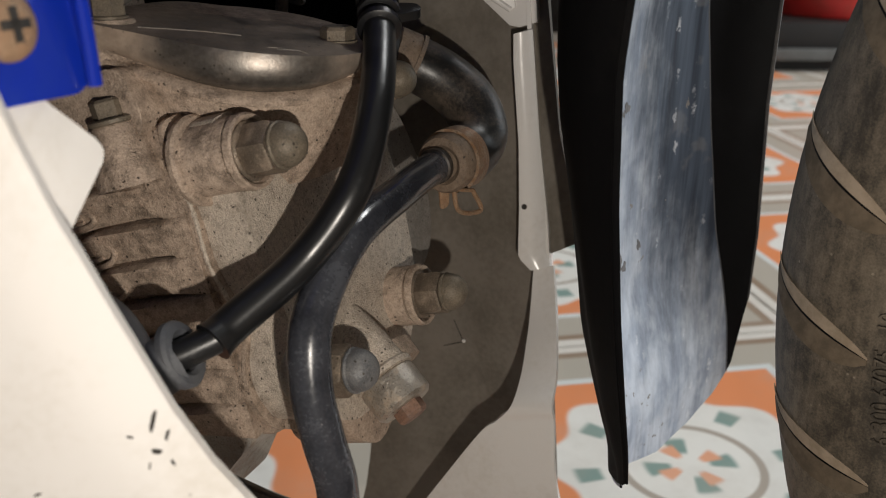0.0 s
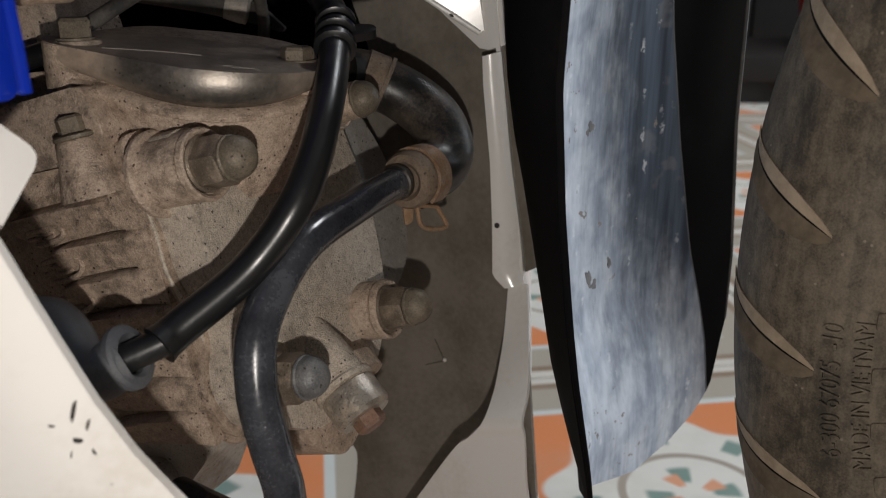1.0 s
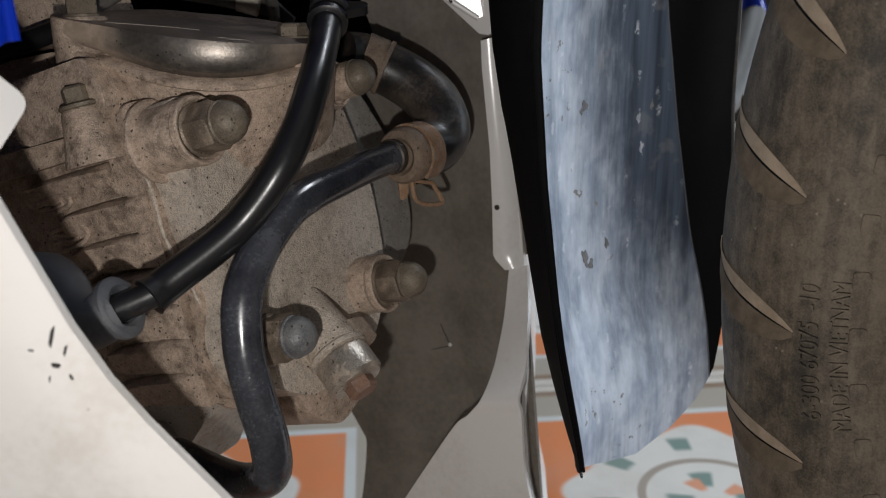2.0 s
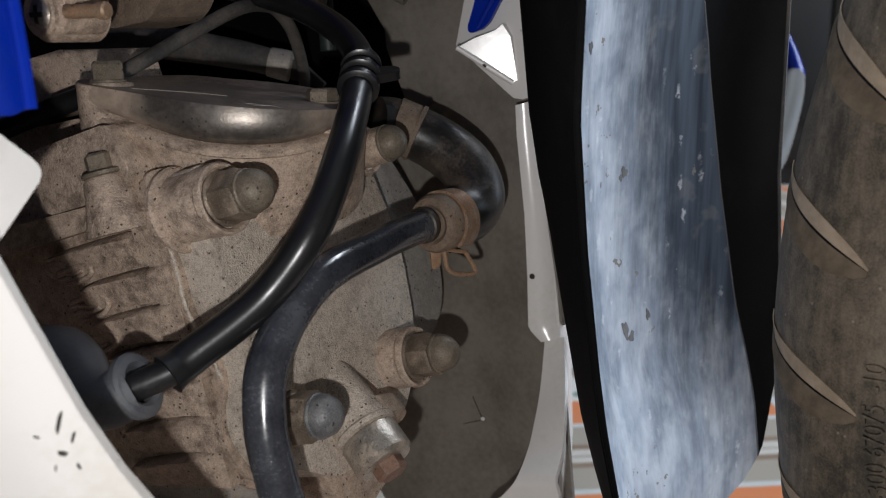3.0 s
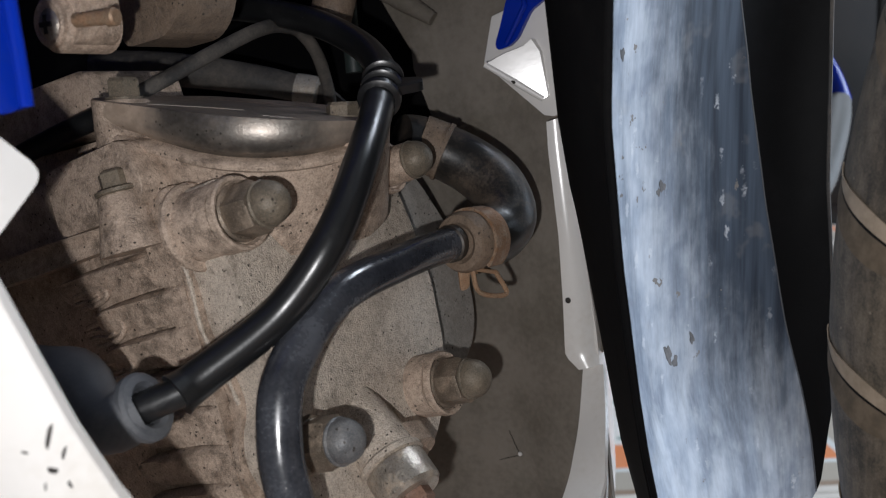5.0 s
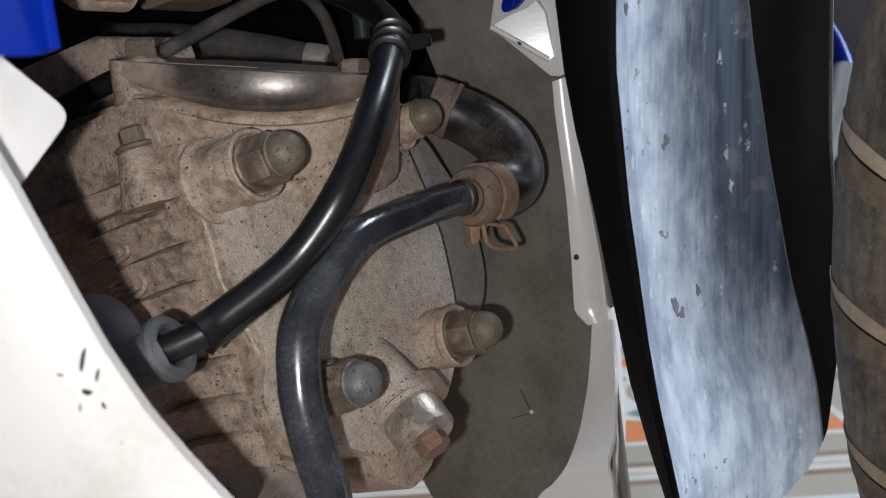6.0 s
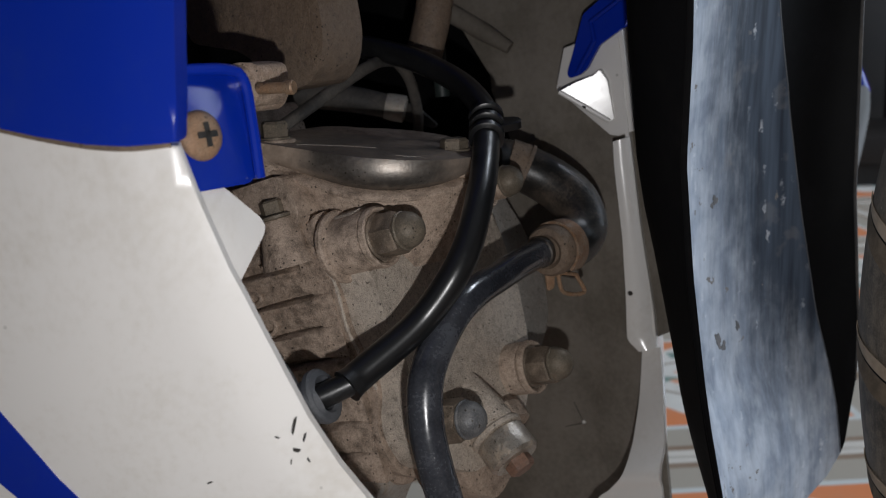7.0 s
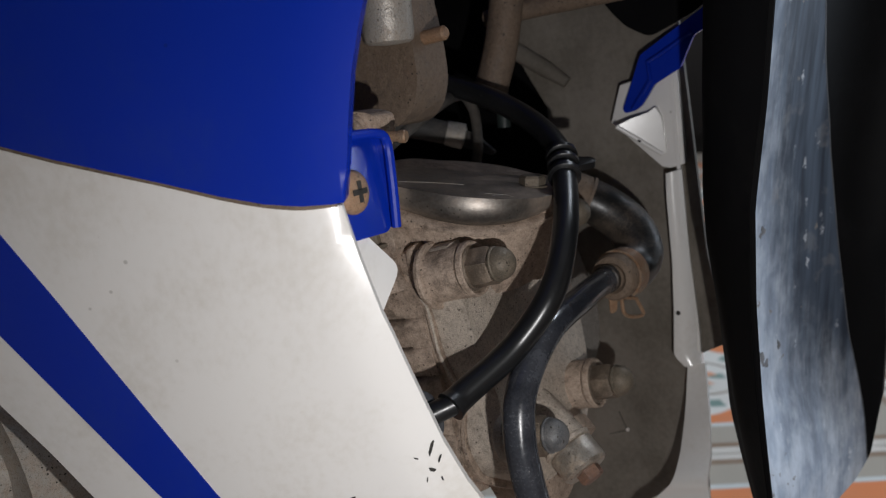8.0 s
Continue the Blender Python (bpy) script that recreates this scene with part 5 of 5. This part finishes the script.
# small hole in the rim
bm = bmesh.new()
add_lathe(bm, [(0.0012, 0.0), (0.0012, 0.0003)], FARPLANE @ Matrix.Translation((0.0113, -0.0262, -0.1001)), 14)
part("rim_hole", bm, CHIP, far)
# ---- front wheel and mudguard ----
WHEEL = Vector((0.3221, 0.107, 0.2991))
YAW = radians(-45.36)
WF = Vector((math.cos(YAW), math.sin(YAW), 0))
WA = Vector((-math.sin(YAW), math.cos(YAW), 0))
R_MAJ, R_MIN = 0.2447, 0.0387
wheel = thing("motorbike_wheel", (WHEEL.x, WHEEL.y, FLOOR), "dusty worn front wheel of the motorbike", "wheel")


def wheel_at(theta, phi, grow=0.0):
    """Round the wheel by theta from the front, round the tyre's section by phi (0: tread, 90: far side, -90: near side)."""
    t, p = radians(theta), radians(phi)
    rr = R_MIN + grow
    rad = R_MAJ + rr * math.cos(p)
    return WHEEL + rad * (math.cos(t) * WF + math.sin(t) * UP) + rr * math.sin(p) * WA


def tyre_frame(theta, phi, grow=0.0):
    o = wheel_at(theta, phi, grow)
    n = (wheel_at(theta, phi, 0.01) - wheel_at(theta, phi, 0)).normalized()
    along = (wheel_at(theta + 0.1, phi) - wheel_at(theta - 0.1, phi)).normalized()
    across = n.cross(along)
    return Matrix.Translation(o) @ Matrix((along, across, n)).transposed().to_4x4()


bm = bmesh.new()
NT, NP = 180, 44
grid = [[bm.verts.new(wheel_at(360 * i / NT, -150 + 300 * j / (NP - 1))) for j in range(NP)] for i in range(NT)]
for i in range(NT):
    for j in range(NP - 1):
        bm.faces.new((grid[i][j], grid[(i + 1) % NT][j], grid[(i + 1) % NT][j + 1], grid[i][j + 1]))
tyre = part("tyre", bm, TYRE, wheel, "dusty black tyre with slanted grooves")
bm = bmesh.new()
add_lathe(bm, [(0.205, -0.022), (0.216, -0.022), (0.213, -0.014), (0.205, 0.0), (0.213, 0.014), (0.216, 0.022), (0.205, 0.022), (0.198, 0.0)], axis_pose(WHEEL, WA), 72)
part("rim", bm, POLISHED, wheel)
bm = bmesh.new()
add_lathe(bm, [(0.012, -0.05), (0.045, -0.04), (0.05, -0.02), (0.03, 0.0), (0.05, 0.02), (0.045, 0.04), (0.012, 0.05)], axis_pose(WHEEL, WA), 40)
hub = part("hub", bm, ALLOY, wheel)
for k in range(5):
    a = 2 * math.pi * k / 5
    dirn = math.cos(a) * WF + math.sin(a) * UP
    bm = bmesh.new()
    add_tube(bm, [WHEEL + dirn * r for r in (0.035, 0.12, 0.204)], [0.014, 0.010, 0.012], 14)
    part("spoke", bm, BLACK, wheel)

# slanted grooves: lens-shaped dusty troughs, their shade painted as darker band and bottom line
def groove(theta, side):
    n = 14
    lo, hi = [], []
    for i in range(n + 1):
        s = i / n
        phi = side * (26 + 70 * s)
        th = theta - 4.2 + 4.0 * s ** 0.8
        w = 1.9 * math.sin(math.pi * min(1, s * 0.90 + 0.09)) ** 0.6 * (0.62 + 0.45 * s)
        lo.append((th - w, phi))
        hi.append((th + w, phi))
    return lo, hi


def groove_face(lo, hi, a, b_, lift):
    """A strip of the groove between the fractions a and b_ of its width."""
    b = bmesh.new()
    rows = []
    for (t0, p0_), (t1, p1_) in zip(lo, hi):
        rows.append([wheel_at(t0 + (t1 - t0) * a, p0_, lift[0]), wheel_at(t0 + (t1 - t0) * (a + b_) / 2, p0_, lift[1]), wheel_at(t0 + (t1 - t0) * b_, p0_, lift[2])])
    add_sheet(b, rows, 0.0003)
    return b


for k in range(36):
    for side in (-1, 1):
        lo, hi = groove(5.4 + 10.0 * k + (0 if side < 0 else 5), side)
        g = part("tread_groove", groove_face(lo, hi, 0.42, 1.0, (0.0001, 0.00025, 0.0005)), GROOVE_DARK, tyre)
        part("groove_wall", groove_face(lo, hi, 0.0, 0.36, (0.0006, 0.0004, 0.0001)), GROOVE, g)
        part("groove_shade_line", groove_face(lo, hi, 0.36, 0.42, (0.00012, 0.0001, 0.00012)), BLACK, g)

# moulded writing and wear blocks on the near side
def lettering(text, theta, phi, size):
    cu = bpy.data.curves.new("lettering", "FONT")
    cu.body, cu.size, cu.extrude, cu.align_x = text, size, 0.0011, "CENTER"
    tmp = bpy.data.objects.new("lettering", cu)
    scene.collection.objects.link(tmp)
    me = bpy.data.meshes.new_from_object(tmp.evaluated_get(bpy.context.evaluated_depsgraph_get()))
    bpy.data.objects.remove(tmp)
    m = tyre_frame(theta, phi)
    for v in me.vertices:
        # bend the line round the tyre
        ang = theta - math.degrees(v.co.x / (R_MAJ + R_MIN * math.cos(radians(phi))))
        ph = phi + math.degrees(1.3 * v.co.y / R_MIN)
        v.co = wheel_at(ang, ph, 0.0001 + v.co.z)
    me.materials.clear()
    me.materials.append(TYRE)
    me.transform(Matrix.Translation(-base_of(tyre)))
    ob = new("lettering", me)
    ob.parent = tyre
    tagged(ob, "moulded writing " + text.lower())
    return ob


lettering("6-300 67075  -10", 186.4, -107, 0.0061)
lettering("MADE IN VIETNAM", 186.6, -119, 0.0055)
for k in range(12):
    bm = bmesh.new()
    add_prism(bm, rounded([(-0.0028, -0.0024), (0.0028, -0.0024), (0.0028, 0.0024), (-0.0028, 0.0024)], 0.001), tyre_frame(163 + 4.4 * k, -123), -0.001, 0.0008, 0.0003, 1)
    part("wear_block", bm, TYRE, tyre)

# mudguard: a trough hanging behind the wheel; a runs across, b away from the axle
MID = WHEEL.dot(WA)


def guard(lat, ahead, z):
    q = WA * (MID + lat) + WF * ahead
    return Vector((q.x, q.y, z))


mudguard = thing("mudguard", guard(-0.01, -0.2, 0.205), "black plastic front mudguard flap scoured grey inside", "mudguard")
SECTION = [(-0.0700, -0.161), (-0.0690, -0.172), (-0.0625, -0.186), (-0.0480, -0.1955), (-0.0300, -0.2000), (-0.0080, -0.2005), (0.0150, -0.2000), (0.0320, -0.1965), (0.0440, -0.1900), (0.0510, -0.1815), (0.0530, -0.1740)]


# free near edge and near bend at falling heights: z, across, ahead
NEAR_EDGE = [(0.52, -0.110, -0.128), (0.44, -0.0960, -0.141), (0.40, -0.0885, -0.148), (0.36, -0.0830, -0.1552), (0.32, -0.0776, -0.1568), (0.28, -0.0720, -0.1562), (0.26, -0.0690, -0.1553), (0.24, -0.0622, -0.1570), (0.22, -0.0560, -0.1580), (0.205, -0.0500, -0.1605), (0.17, -0.040, -0.165)]
NEAR_BEND = [(0.52, -0.110, -0.156), (0.44, -0.0900, -0.172), (0.40, -0.0840, -0.1760), (0.36, -0.0725, -0.1835), (0.34, -0.0640, -0.1880), (0.32, -0.0560, -0.1900), (0.30, -0.0520, -0.1885), (0.28, -0.0515, -0.1840), (0.26, -0.0495, -0.1812), (0.24, -0.0470, -0.1775), (0.22, -0.0465, -0.1710), (0.205, -0.0440, -0.1675), (0.17, -0.036, -0.170)]


def keyed(table, z):
    for (z1, a1, b1), (z0, a0, b0) in zip(table, table[1:]):
        if z >= z0:
            f = min(1.0, (z - z0) / (z1 - z0))
            return a0 + (a1 - a0) * f, b0 + (b1 - b0) * f
    return table[-1][1:]


def guard_row(z):
    """The trough's section at a height."""
    out = []
    drop = max(0.0, (0.29 - z) / 0.09)
    for i, (a, b) in enumerate(SECTION):
        s = i / (len(SECTION) - 1)
        lift = 0.012 * max(0, (z - 0.36) / 0.06)
        out.append((a + 0.012 * drop * (1 - s) + 0.007 * s * min(1, max(0, (0.33 - z) / 0.06)) - 0.012 * max(0, (z - 0.33) / 0.08) * (1 - s), b + lift * (1 - s) + 0.004 * drop * (1 - s) + 0.013 * min(1, max(0, (0.255 - z) / 0.05)) * math.sin(math.pi * s)))
    e, k = keyed(NEAR_EDGE, z), keyed(NEAR_BEND, z)
    gap = math.hypot(k[0] - e[0], k[1] - e[1])
    out[0], out[2] = e, k
    out[1] = (e[0] + 0.45 * (k[0] - e[0]) - 0.09 * gap, e[1] + 0.45 * (k[1] - e[1]) - 0.05 * gap)
    out[3] = (k[0] + 0.45 * (out[4][0] - k[0]) - 0.0005, k[1] + 0.55 * (out[4][1] - k[1]) - 0.0015)
    return out


def low_at(s):
    keys = [(0.0, 0.203), (0.10, 0.199), (0.25, 0.190), (0.42, 0.182), (0.55, 0.176), (0.68, 0.181), (0.80, 0.192), (0.90, 0.208), (0.96, 0.224), (1.0, 0.240)]
    for (s0, z0), (s1, z1) in zip(keys, keys[1:]):
        if s <= s1:
            return z0 + (z1 - z0) * (s - s0) / (s1 - s0)
    return keys[-1][1]


NV, NU = 48, 41
rows_in = []
for i in range(NV):
    v = i / (NV - 1)
    line = []
    for j in range(NU):
        s = j / (NU - 1)
        zb = low_at(s)
        z = 0.52 + (zb - 0.52) * v
        sec = guard_row(z)
        x = s * (len(sec) - 1)
        k = min(int(x), len(sec) - 2)
        q = spline([(a, b, 0) for a, b in sec], 41)[j]
        line.append(guard(q.x, q.y, z))
    rows_in.append(line)
# the inner face is a smoother hollow than the shell's bend
rows_soft = [list(line) for line in rows_in]
for step in range(50):
    for line in rows_soft:
        old = list(line)
        for j in range(1, NU - 1):
            line[j] = old[j] * 0.5 + (old[j - 1] + old[j + 1]) * 0.25
# towards the free lower edge both faces meet
for i, line in enumerate(rows_soft):
    w_ = max(0.0, (i / (NV - 1) - 0.80) / 0.20) ** 2
    for j in range(NU):
        line[j] = line[j] * (1 - w_) + rows_in[i][j] * w_
# a fold parts the scoured middle from the black far wall
FOLD = [(0.52, 0.004), (0.41, 0.0218), (0.379, 0.0288), (0.351, 0.0336), (0.3225, 0.0379), (0.2925, 0.0437), (0.266, 0.0487), (0.245, 0.0522), (0.226, 0.0548), (0.17, 0.060)]


def fold_at(line):
    """Where along a row of the inner face the fold lies, as a fraction of its length."""
    for j in range(NU // 2, NU - 1):
        gap = []
        for q in (line[j], line[j + 1]):
            lat = next(b + (a - b) * (q.z - z0) / (z1 - z0) for (z1, a), (z0, b) in zip(FOLD, FOLD[1:]) if q.z >= z0)
            gap.append((q - WHEEL).dot(WA) - lat)
        if gap[0] < 0 <= gap[1]:
            return (j - gap[0] / (gap[1] - gap[0])) / (NU - 1)
    return 0.985


def along(line, s):
    x = min(max(s, 0.0), 1.0) * (NU - 1)
    j = min(int(x), NU - 2)
    return line[j].lerp(line[j + 1], x - j)


folds = [fold_at(line) for line in rows_soft]
for name, mat, label in (("inner_face", FENDER_IN, "grey scoured inner face with shade painted in high up"), ("far_wall", FAR_WALL, "smooth black far wall")):
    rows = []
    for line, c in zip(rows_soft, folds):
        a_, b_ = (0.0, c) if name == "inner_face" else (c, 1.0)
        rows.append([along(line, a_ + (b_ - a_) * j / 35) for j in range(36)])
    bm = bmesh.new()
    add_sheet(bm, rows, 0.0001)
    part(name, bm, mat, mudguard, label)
# pale line on the fold, standing in for the highlight along its crease
bm = bmesh.new()
add_tube(bm, [along(line, c) for line, c in zip(rows_soft, folds)], 0.00035, 6)
part("fold_highlight", bm, RUBBER_GREY, mudguard)
bm = bmesh.new()
# the shell ends a little above the lower edge of its lining
rows_out = []
for i, line in enumerate(rows_in):
    w_ = max(0.0, (i / (NV - 1) - 0.85) / 0.15) ** 2
    rows_out.append([q + UP * (0.0035 * w_ * min(1.0, j / 10)) for j, q in enumerate(line)])
add_sheet(bm, rows_out, 0.0016, True)
outer = part("outer_shell", bm, BLACK, mudguard, "smooth black outer shell")
# rolled black rims along both free edges
for j, r in ((0, 0.0014), (NU - 1, 0.0008)):
    bm = bmesh.new()
    add_tube(bm, [rows_in[i][j] for i in range(NV)], [r * (1 - 0.6 * (i / (NV - 1)) ** 6) for i in range(NV)], 10)
    part("rolled_rim", bm, BLACK if j == 0 else CABLE, mudguard)
# dried splashes of mud on the inner face
MUD = dusty_groove("dried_grey_mud", (0.12, 0.118, 0.120), (0.22, 0.215, 0.215))
for spot, w, h, tilt in (((0.0705, 0.3480, 0.2705), 3.4, 7.5, 15), ((0.0735, 0.3505, 0.2670), 3.0, 4.5, -20), ((0.0802, 0.3580, 0.2739), 2.2, 4.6, 5), ((0.0549, 0.3263, 0.3795), 2.6, 4.0, 0), ((0.0690, 0.3475, 0.3331), 3.0, 4.2, 30), ((0.0675, 0.3460, 0.3310), 1.8, 2.4, 0)):
    near = min(((i, j) for i in range(1, NV - 1) for j in range(1, NU - 1)), key=lambda q: (rows_soft[q[0]][q[1]] - Vector(spot)).length)
    o = rows_soft[near[0]][near[1]]
    across, down = rows_soft[near[0]][near[1] + 1] - o, rows_soft[near[0] + 1][near[1]] - o
    out = across.cross(down).normalized()
    if out.dot(WHEEL - o) < 0:
        out = -out
    place = axis_pose(Vector(spot) - out * (Vector(spot) - o).dot(out), out, -down) @ pose(0, 0, 0, 0, 0, tilt)
    bm = bmesh.new()
    rim_pts = []
    for q in range(18):
        a = 2 * math.pi * q / 18
        r = 1 + 0.22 * math.sin(3 * a + 9 * w) + 0.16 * math.sin(5 * a + 4 * h)
        rim_pts.append((h * 0.0005 * r * math.cos(a), w * 0.0005 * r * math.sin(a)))
    add_prism(bm, rim_pts, place, -0.0012, 0.0003)
    part("mud_spot", bm, MUD, mudguard)
# fine moulded line along the near wall
bm = bmesh.new()
add_tube(bm, [rows_in[i][6] * 0.85 + rows_in[i][5] * 0.15 for i in range(NV)], 0.0005, 8)
part("moulded_line", bm, BLACK, mudguard)
# ---- behind ----
# black sheets added behind the engine to stand in for its dark void
cowl = thing("dark_void_cowl", (-0.1, 0.5, 0.3), "black cowl sheets standing in for the dark void behind the engine", "fairing")
rows = []
for i in range(12):
    u = -0.02 + 0.475 * i / 11
    rows.append([eng(-0.32 + 0.45 * j / 10, u, -0.185 + 0.012 * math.sin(j * 0.6) + 0.55 * max(0, u - 0.16)) for j in range(11)])
bm = bmesh.new()
add_sheet(bm, rows, 0.003)
part("cowl_panel", bm, BLACK, cowl)
rows = [[eng(0.128 + 0.004 * math.sin(i + j), 0.0 + 0.42 * i / 8, -0.34 + 0.31 * j / 8) for j in range(9)] for i in range(9)]
bm = bmesh.new()
add_sheet(bm, rows, 0.003)
part("cowl_side", bm, BLACK, cowl)
frame_tube = thing("frame_tube", (-0.054, 0.40, 0.42), "brown rusty steel frame tube", "frame")
bm = bmesh.new()
add_tube(bm, spline([(-0.058, 0.376, 0.400), (-0.052, 0.379, 0.424), (-0.048, 0.382, 0.46), (-0.045, 0.386, 0.52)], 16), 0.0085, 20)
part("tube_body", bm, ALLOY_BROWN, frame_tube)
bm = bmesh.new()
add_tube(bm, spline([(-0.0551, 0.376, 0.4232), (-0.0520, 0.3747, 0.4303), (-0.0487, 0.3733, 0.4264), (-0.0503, 0.3739, 0.4222), (-0.0551, 0.376, 0.4232)], 24), 0.0007, 8)
part("clip_wire", bm, STEEL, frame_tube)
vac = thing("thin_pipe", (-0.0533, 0.3861, 0.400), "thin dark green rubber pipe beside the frame tube", "pipe")
bm = bmesh.new()
add_tube(bm, spline([(-0.0528, 0.3900, 0.380), (-0.0545, 0.3920, 0.42), (-0.0560, 0.394, 0.50)], 14), 0.0036, 14)
part("pipe_body", bm, rubber("dark_green_rubber", (0.012, 0.020, 0.019), (0.03, 0.04, 0.038), 0.4, 0.7, 0.4), vac)
beam = thing("cross_tube", (-0.03, 0.38, 0.437), "brown dusty steel cross tube over the engine", "frame")
bm = bmesh.new()
add_tube(bm, spline([(-0.0600, 0.3950, 0.4340), (-0.0477, 0.3891, 0.4372), (-0.0300, 0.3815, 0.4400), (-0.0115, 0.3735, 0.4425), (0.02, 0.360, 0.447)], 24), 0.0052, 18)
part("tube_body", bm, ALLOY_BROWN, beam)
crankcase = thing("crankcase", (-0.2, 0.36, 0.2), "dusty alloy crankcase behind the cylinder", "engine")
bm = bmesh.new()
add_prism(bm, rounded([(-0.07, 0.07), (-0.07, -0.08), (0.07, -0.08), (0.07, 0.07)], 0.02), ENGINE, -0.30, -0.152, 0.004)
part("case_body", bm, ALLOY, crankcase)

# low pallet with a red bin, far behind
RED = plastic("red_plastic", (0.50, 0.02, 0.018), (0.36, 0.03, 0.02), 0.4, 0.7, 0.35)
DARKWOOD = plain("dark_wood", (0.012, 0.009, 0.007), (0.007, 0.0055, 0.0045), 12, 0.6)
GREYBAR = plain("grey_painted_bar", (0.13, 0.13, 0.125), (0.09, 0.09, 0.085), 12, 0.6)
pallet = thing("low_bench", (1.0, 2.45, FLOOR), "dark stained wooden low bench with a grey rail", "bench")
bm = bmesh.new()
add_prism(bm, [(0.45, 2.28), (1.75, 2.28), (1.75, 2.75), (0.45, 2.75)], Matrix.Translation((0, 0, FLOOR)), 0.055, 0.12, 0.004)
part("bench_top", bm, DARKWOOD, pallet)
bm = bmesh.new()
add_prism(bm, [(0.47, 2.30), (1.73, 2.30), (1.73, 2.73), (0.47, 2.73)], Matrix.Translation((0, 0, FLOOR)), 0.0, 0.054)
part("bench_plinth", bm, DARKWOOD, pallet)
bm = bmesh.new()
add_prism(bm, [(0.80, 2.262), (1.60, 2.262), (1.60, 2.279), (0.80, 2.279)], Matrix.Translation((0, 0, FLOOR)), 0.030, 0.058, 0.002)
part("rail", bm, GREYBAR, pallet)
bin_ob = thing("plastic_bin", (1.05, 2.48, FLOOR + 0.1205), "red plastic bin standing on the dark bench", "bin")
bm = bmesh.new()
add_lathe(bm, [(0.15, FLOOR + 0.1205), (0.155, FLOOR + 0.125), (0.19, FLOOR + 0.40), (0.20, FLOOR + 0.41), (0.20, FLOOR + 0.425), (0.183, FLOOR + 0.425), (0.15, FLOOR + 0.14), (0.0, FLOOR + 0.135)], axis_pose((1.05, 2.48, 0), UP), 48)
part("bin_body", bm, RED, bin_ob)

# bodywork over the engine, joining both leg shields
cowl_top = thing("front_cowl", (-0.05, 0.35, 0.6), "blue plastic front cowl over the engine bay", "fairing")
rows = []
for i in range(12):
    n = 0.10 - 0.50 * i / 11
    rows.append([eng(-0.30 + 0.56 * j / 12, 0.275 + 0.03 * math.sin(math.pi * j / 12) - 0.10 * (n - 0.1), n) for j in range(13)])
bm = bmesh.new()
add_sheet(bm, rows, 0.003)
part("cowl_skin", bm, BLUE, cowl_top)
# cable that leaves the mudguard and bends up beyond it
bar = thing("brake_cable", (0.088, 0.378, 0.308), "bent grey brake cable with a blue sleeve behind the mudguard", "cable")
bm = bmesh.new()
add_tube(bm, spline([(0.088, 0.378, 0.308), (0.12, 0.44, 0.31), (0.14, 0.50, 0.308), (0.16, 0.555, 0.30), (0.183, 0.605, 0.305), (0.205, 0.66, 0.335), (0.2159, 0.699, 0.351)], 40), 0.0095, 18)
part("cable_body", bm, GREYBAR, bar)
bm = bmesh.new()
add_tube(bm, spline([(0.2159, 0.699, 0.351), (0.213, 0.70, 0.366), (0.207, 0.70, 0.382), (0.199, 0.70, 0.396)], 16), [0.0100 - 0.0005 * i for i in range(16)], 18)
part("cable_sleeve", bm, BLUE, bar, "blue plastic sleeve")
cabinet = thing("cabinet", (1.2, 3.0, FLOOR), "tall dark brown wooden cabinet against the wall", "cabinet")
for k in range(4):
    bm = bmesh.new()
    add_prism(bm, [(-0.6 + 0.75 * k, 2.96), (0.14 + 0.75 * k, 2.96), (0.14 + 0.75 * k, 2.98), (-0.6 + 0.75 * k, 2.98)], Matrix.Translation((0, 0, FLOOR)), 0.06, 1.55, 0.003)
    part("door", bm, DARKWOOD, cabinet)
bm = bmesh.new()
add_prism(bm, [(-0.62, 2.981), (2.42, 2.981), (2.42, 3.45), (-0.62, 3.45)], Matrix.Translation((0, 0, FLOOR)), 0.0, 1.6, 0.003)
part("carcass", bm, DARKWOOD, cabinet)

# dark gearbox cover low behind the leg shield
case_cover = thing("gearbox_cover", (-0.2, 0.25, 0.2), "dark grey alloy gearbox cover with a bolt", "engine part")
bm = bmesh.new()
add_prism(bm, rounded([(-0.26, 0.060), (-0.13, 0.052), (-0.118, 0.02), (-0.118, -0.10), (-0.26, -0.10)][::-1], 0.012), FLANK, 0.10, 0.172, 0.010, 3)
part("cover_body", bm, ALLOY_BARE, case_cover)
bm = bmesh.new()
add_lathe(bm, [(0.022, 0.170), (0.022, 0.180), (0.018, 0.186), (0.0, 0.187)], FLANK @ Matrix.Translation((-0.150, 0.015, 0)), 36)
part("cover_cap", bm, ALLOY_BARE, case_cover)
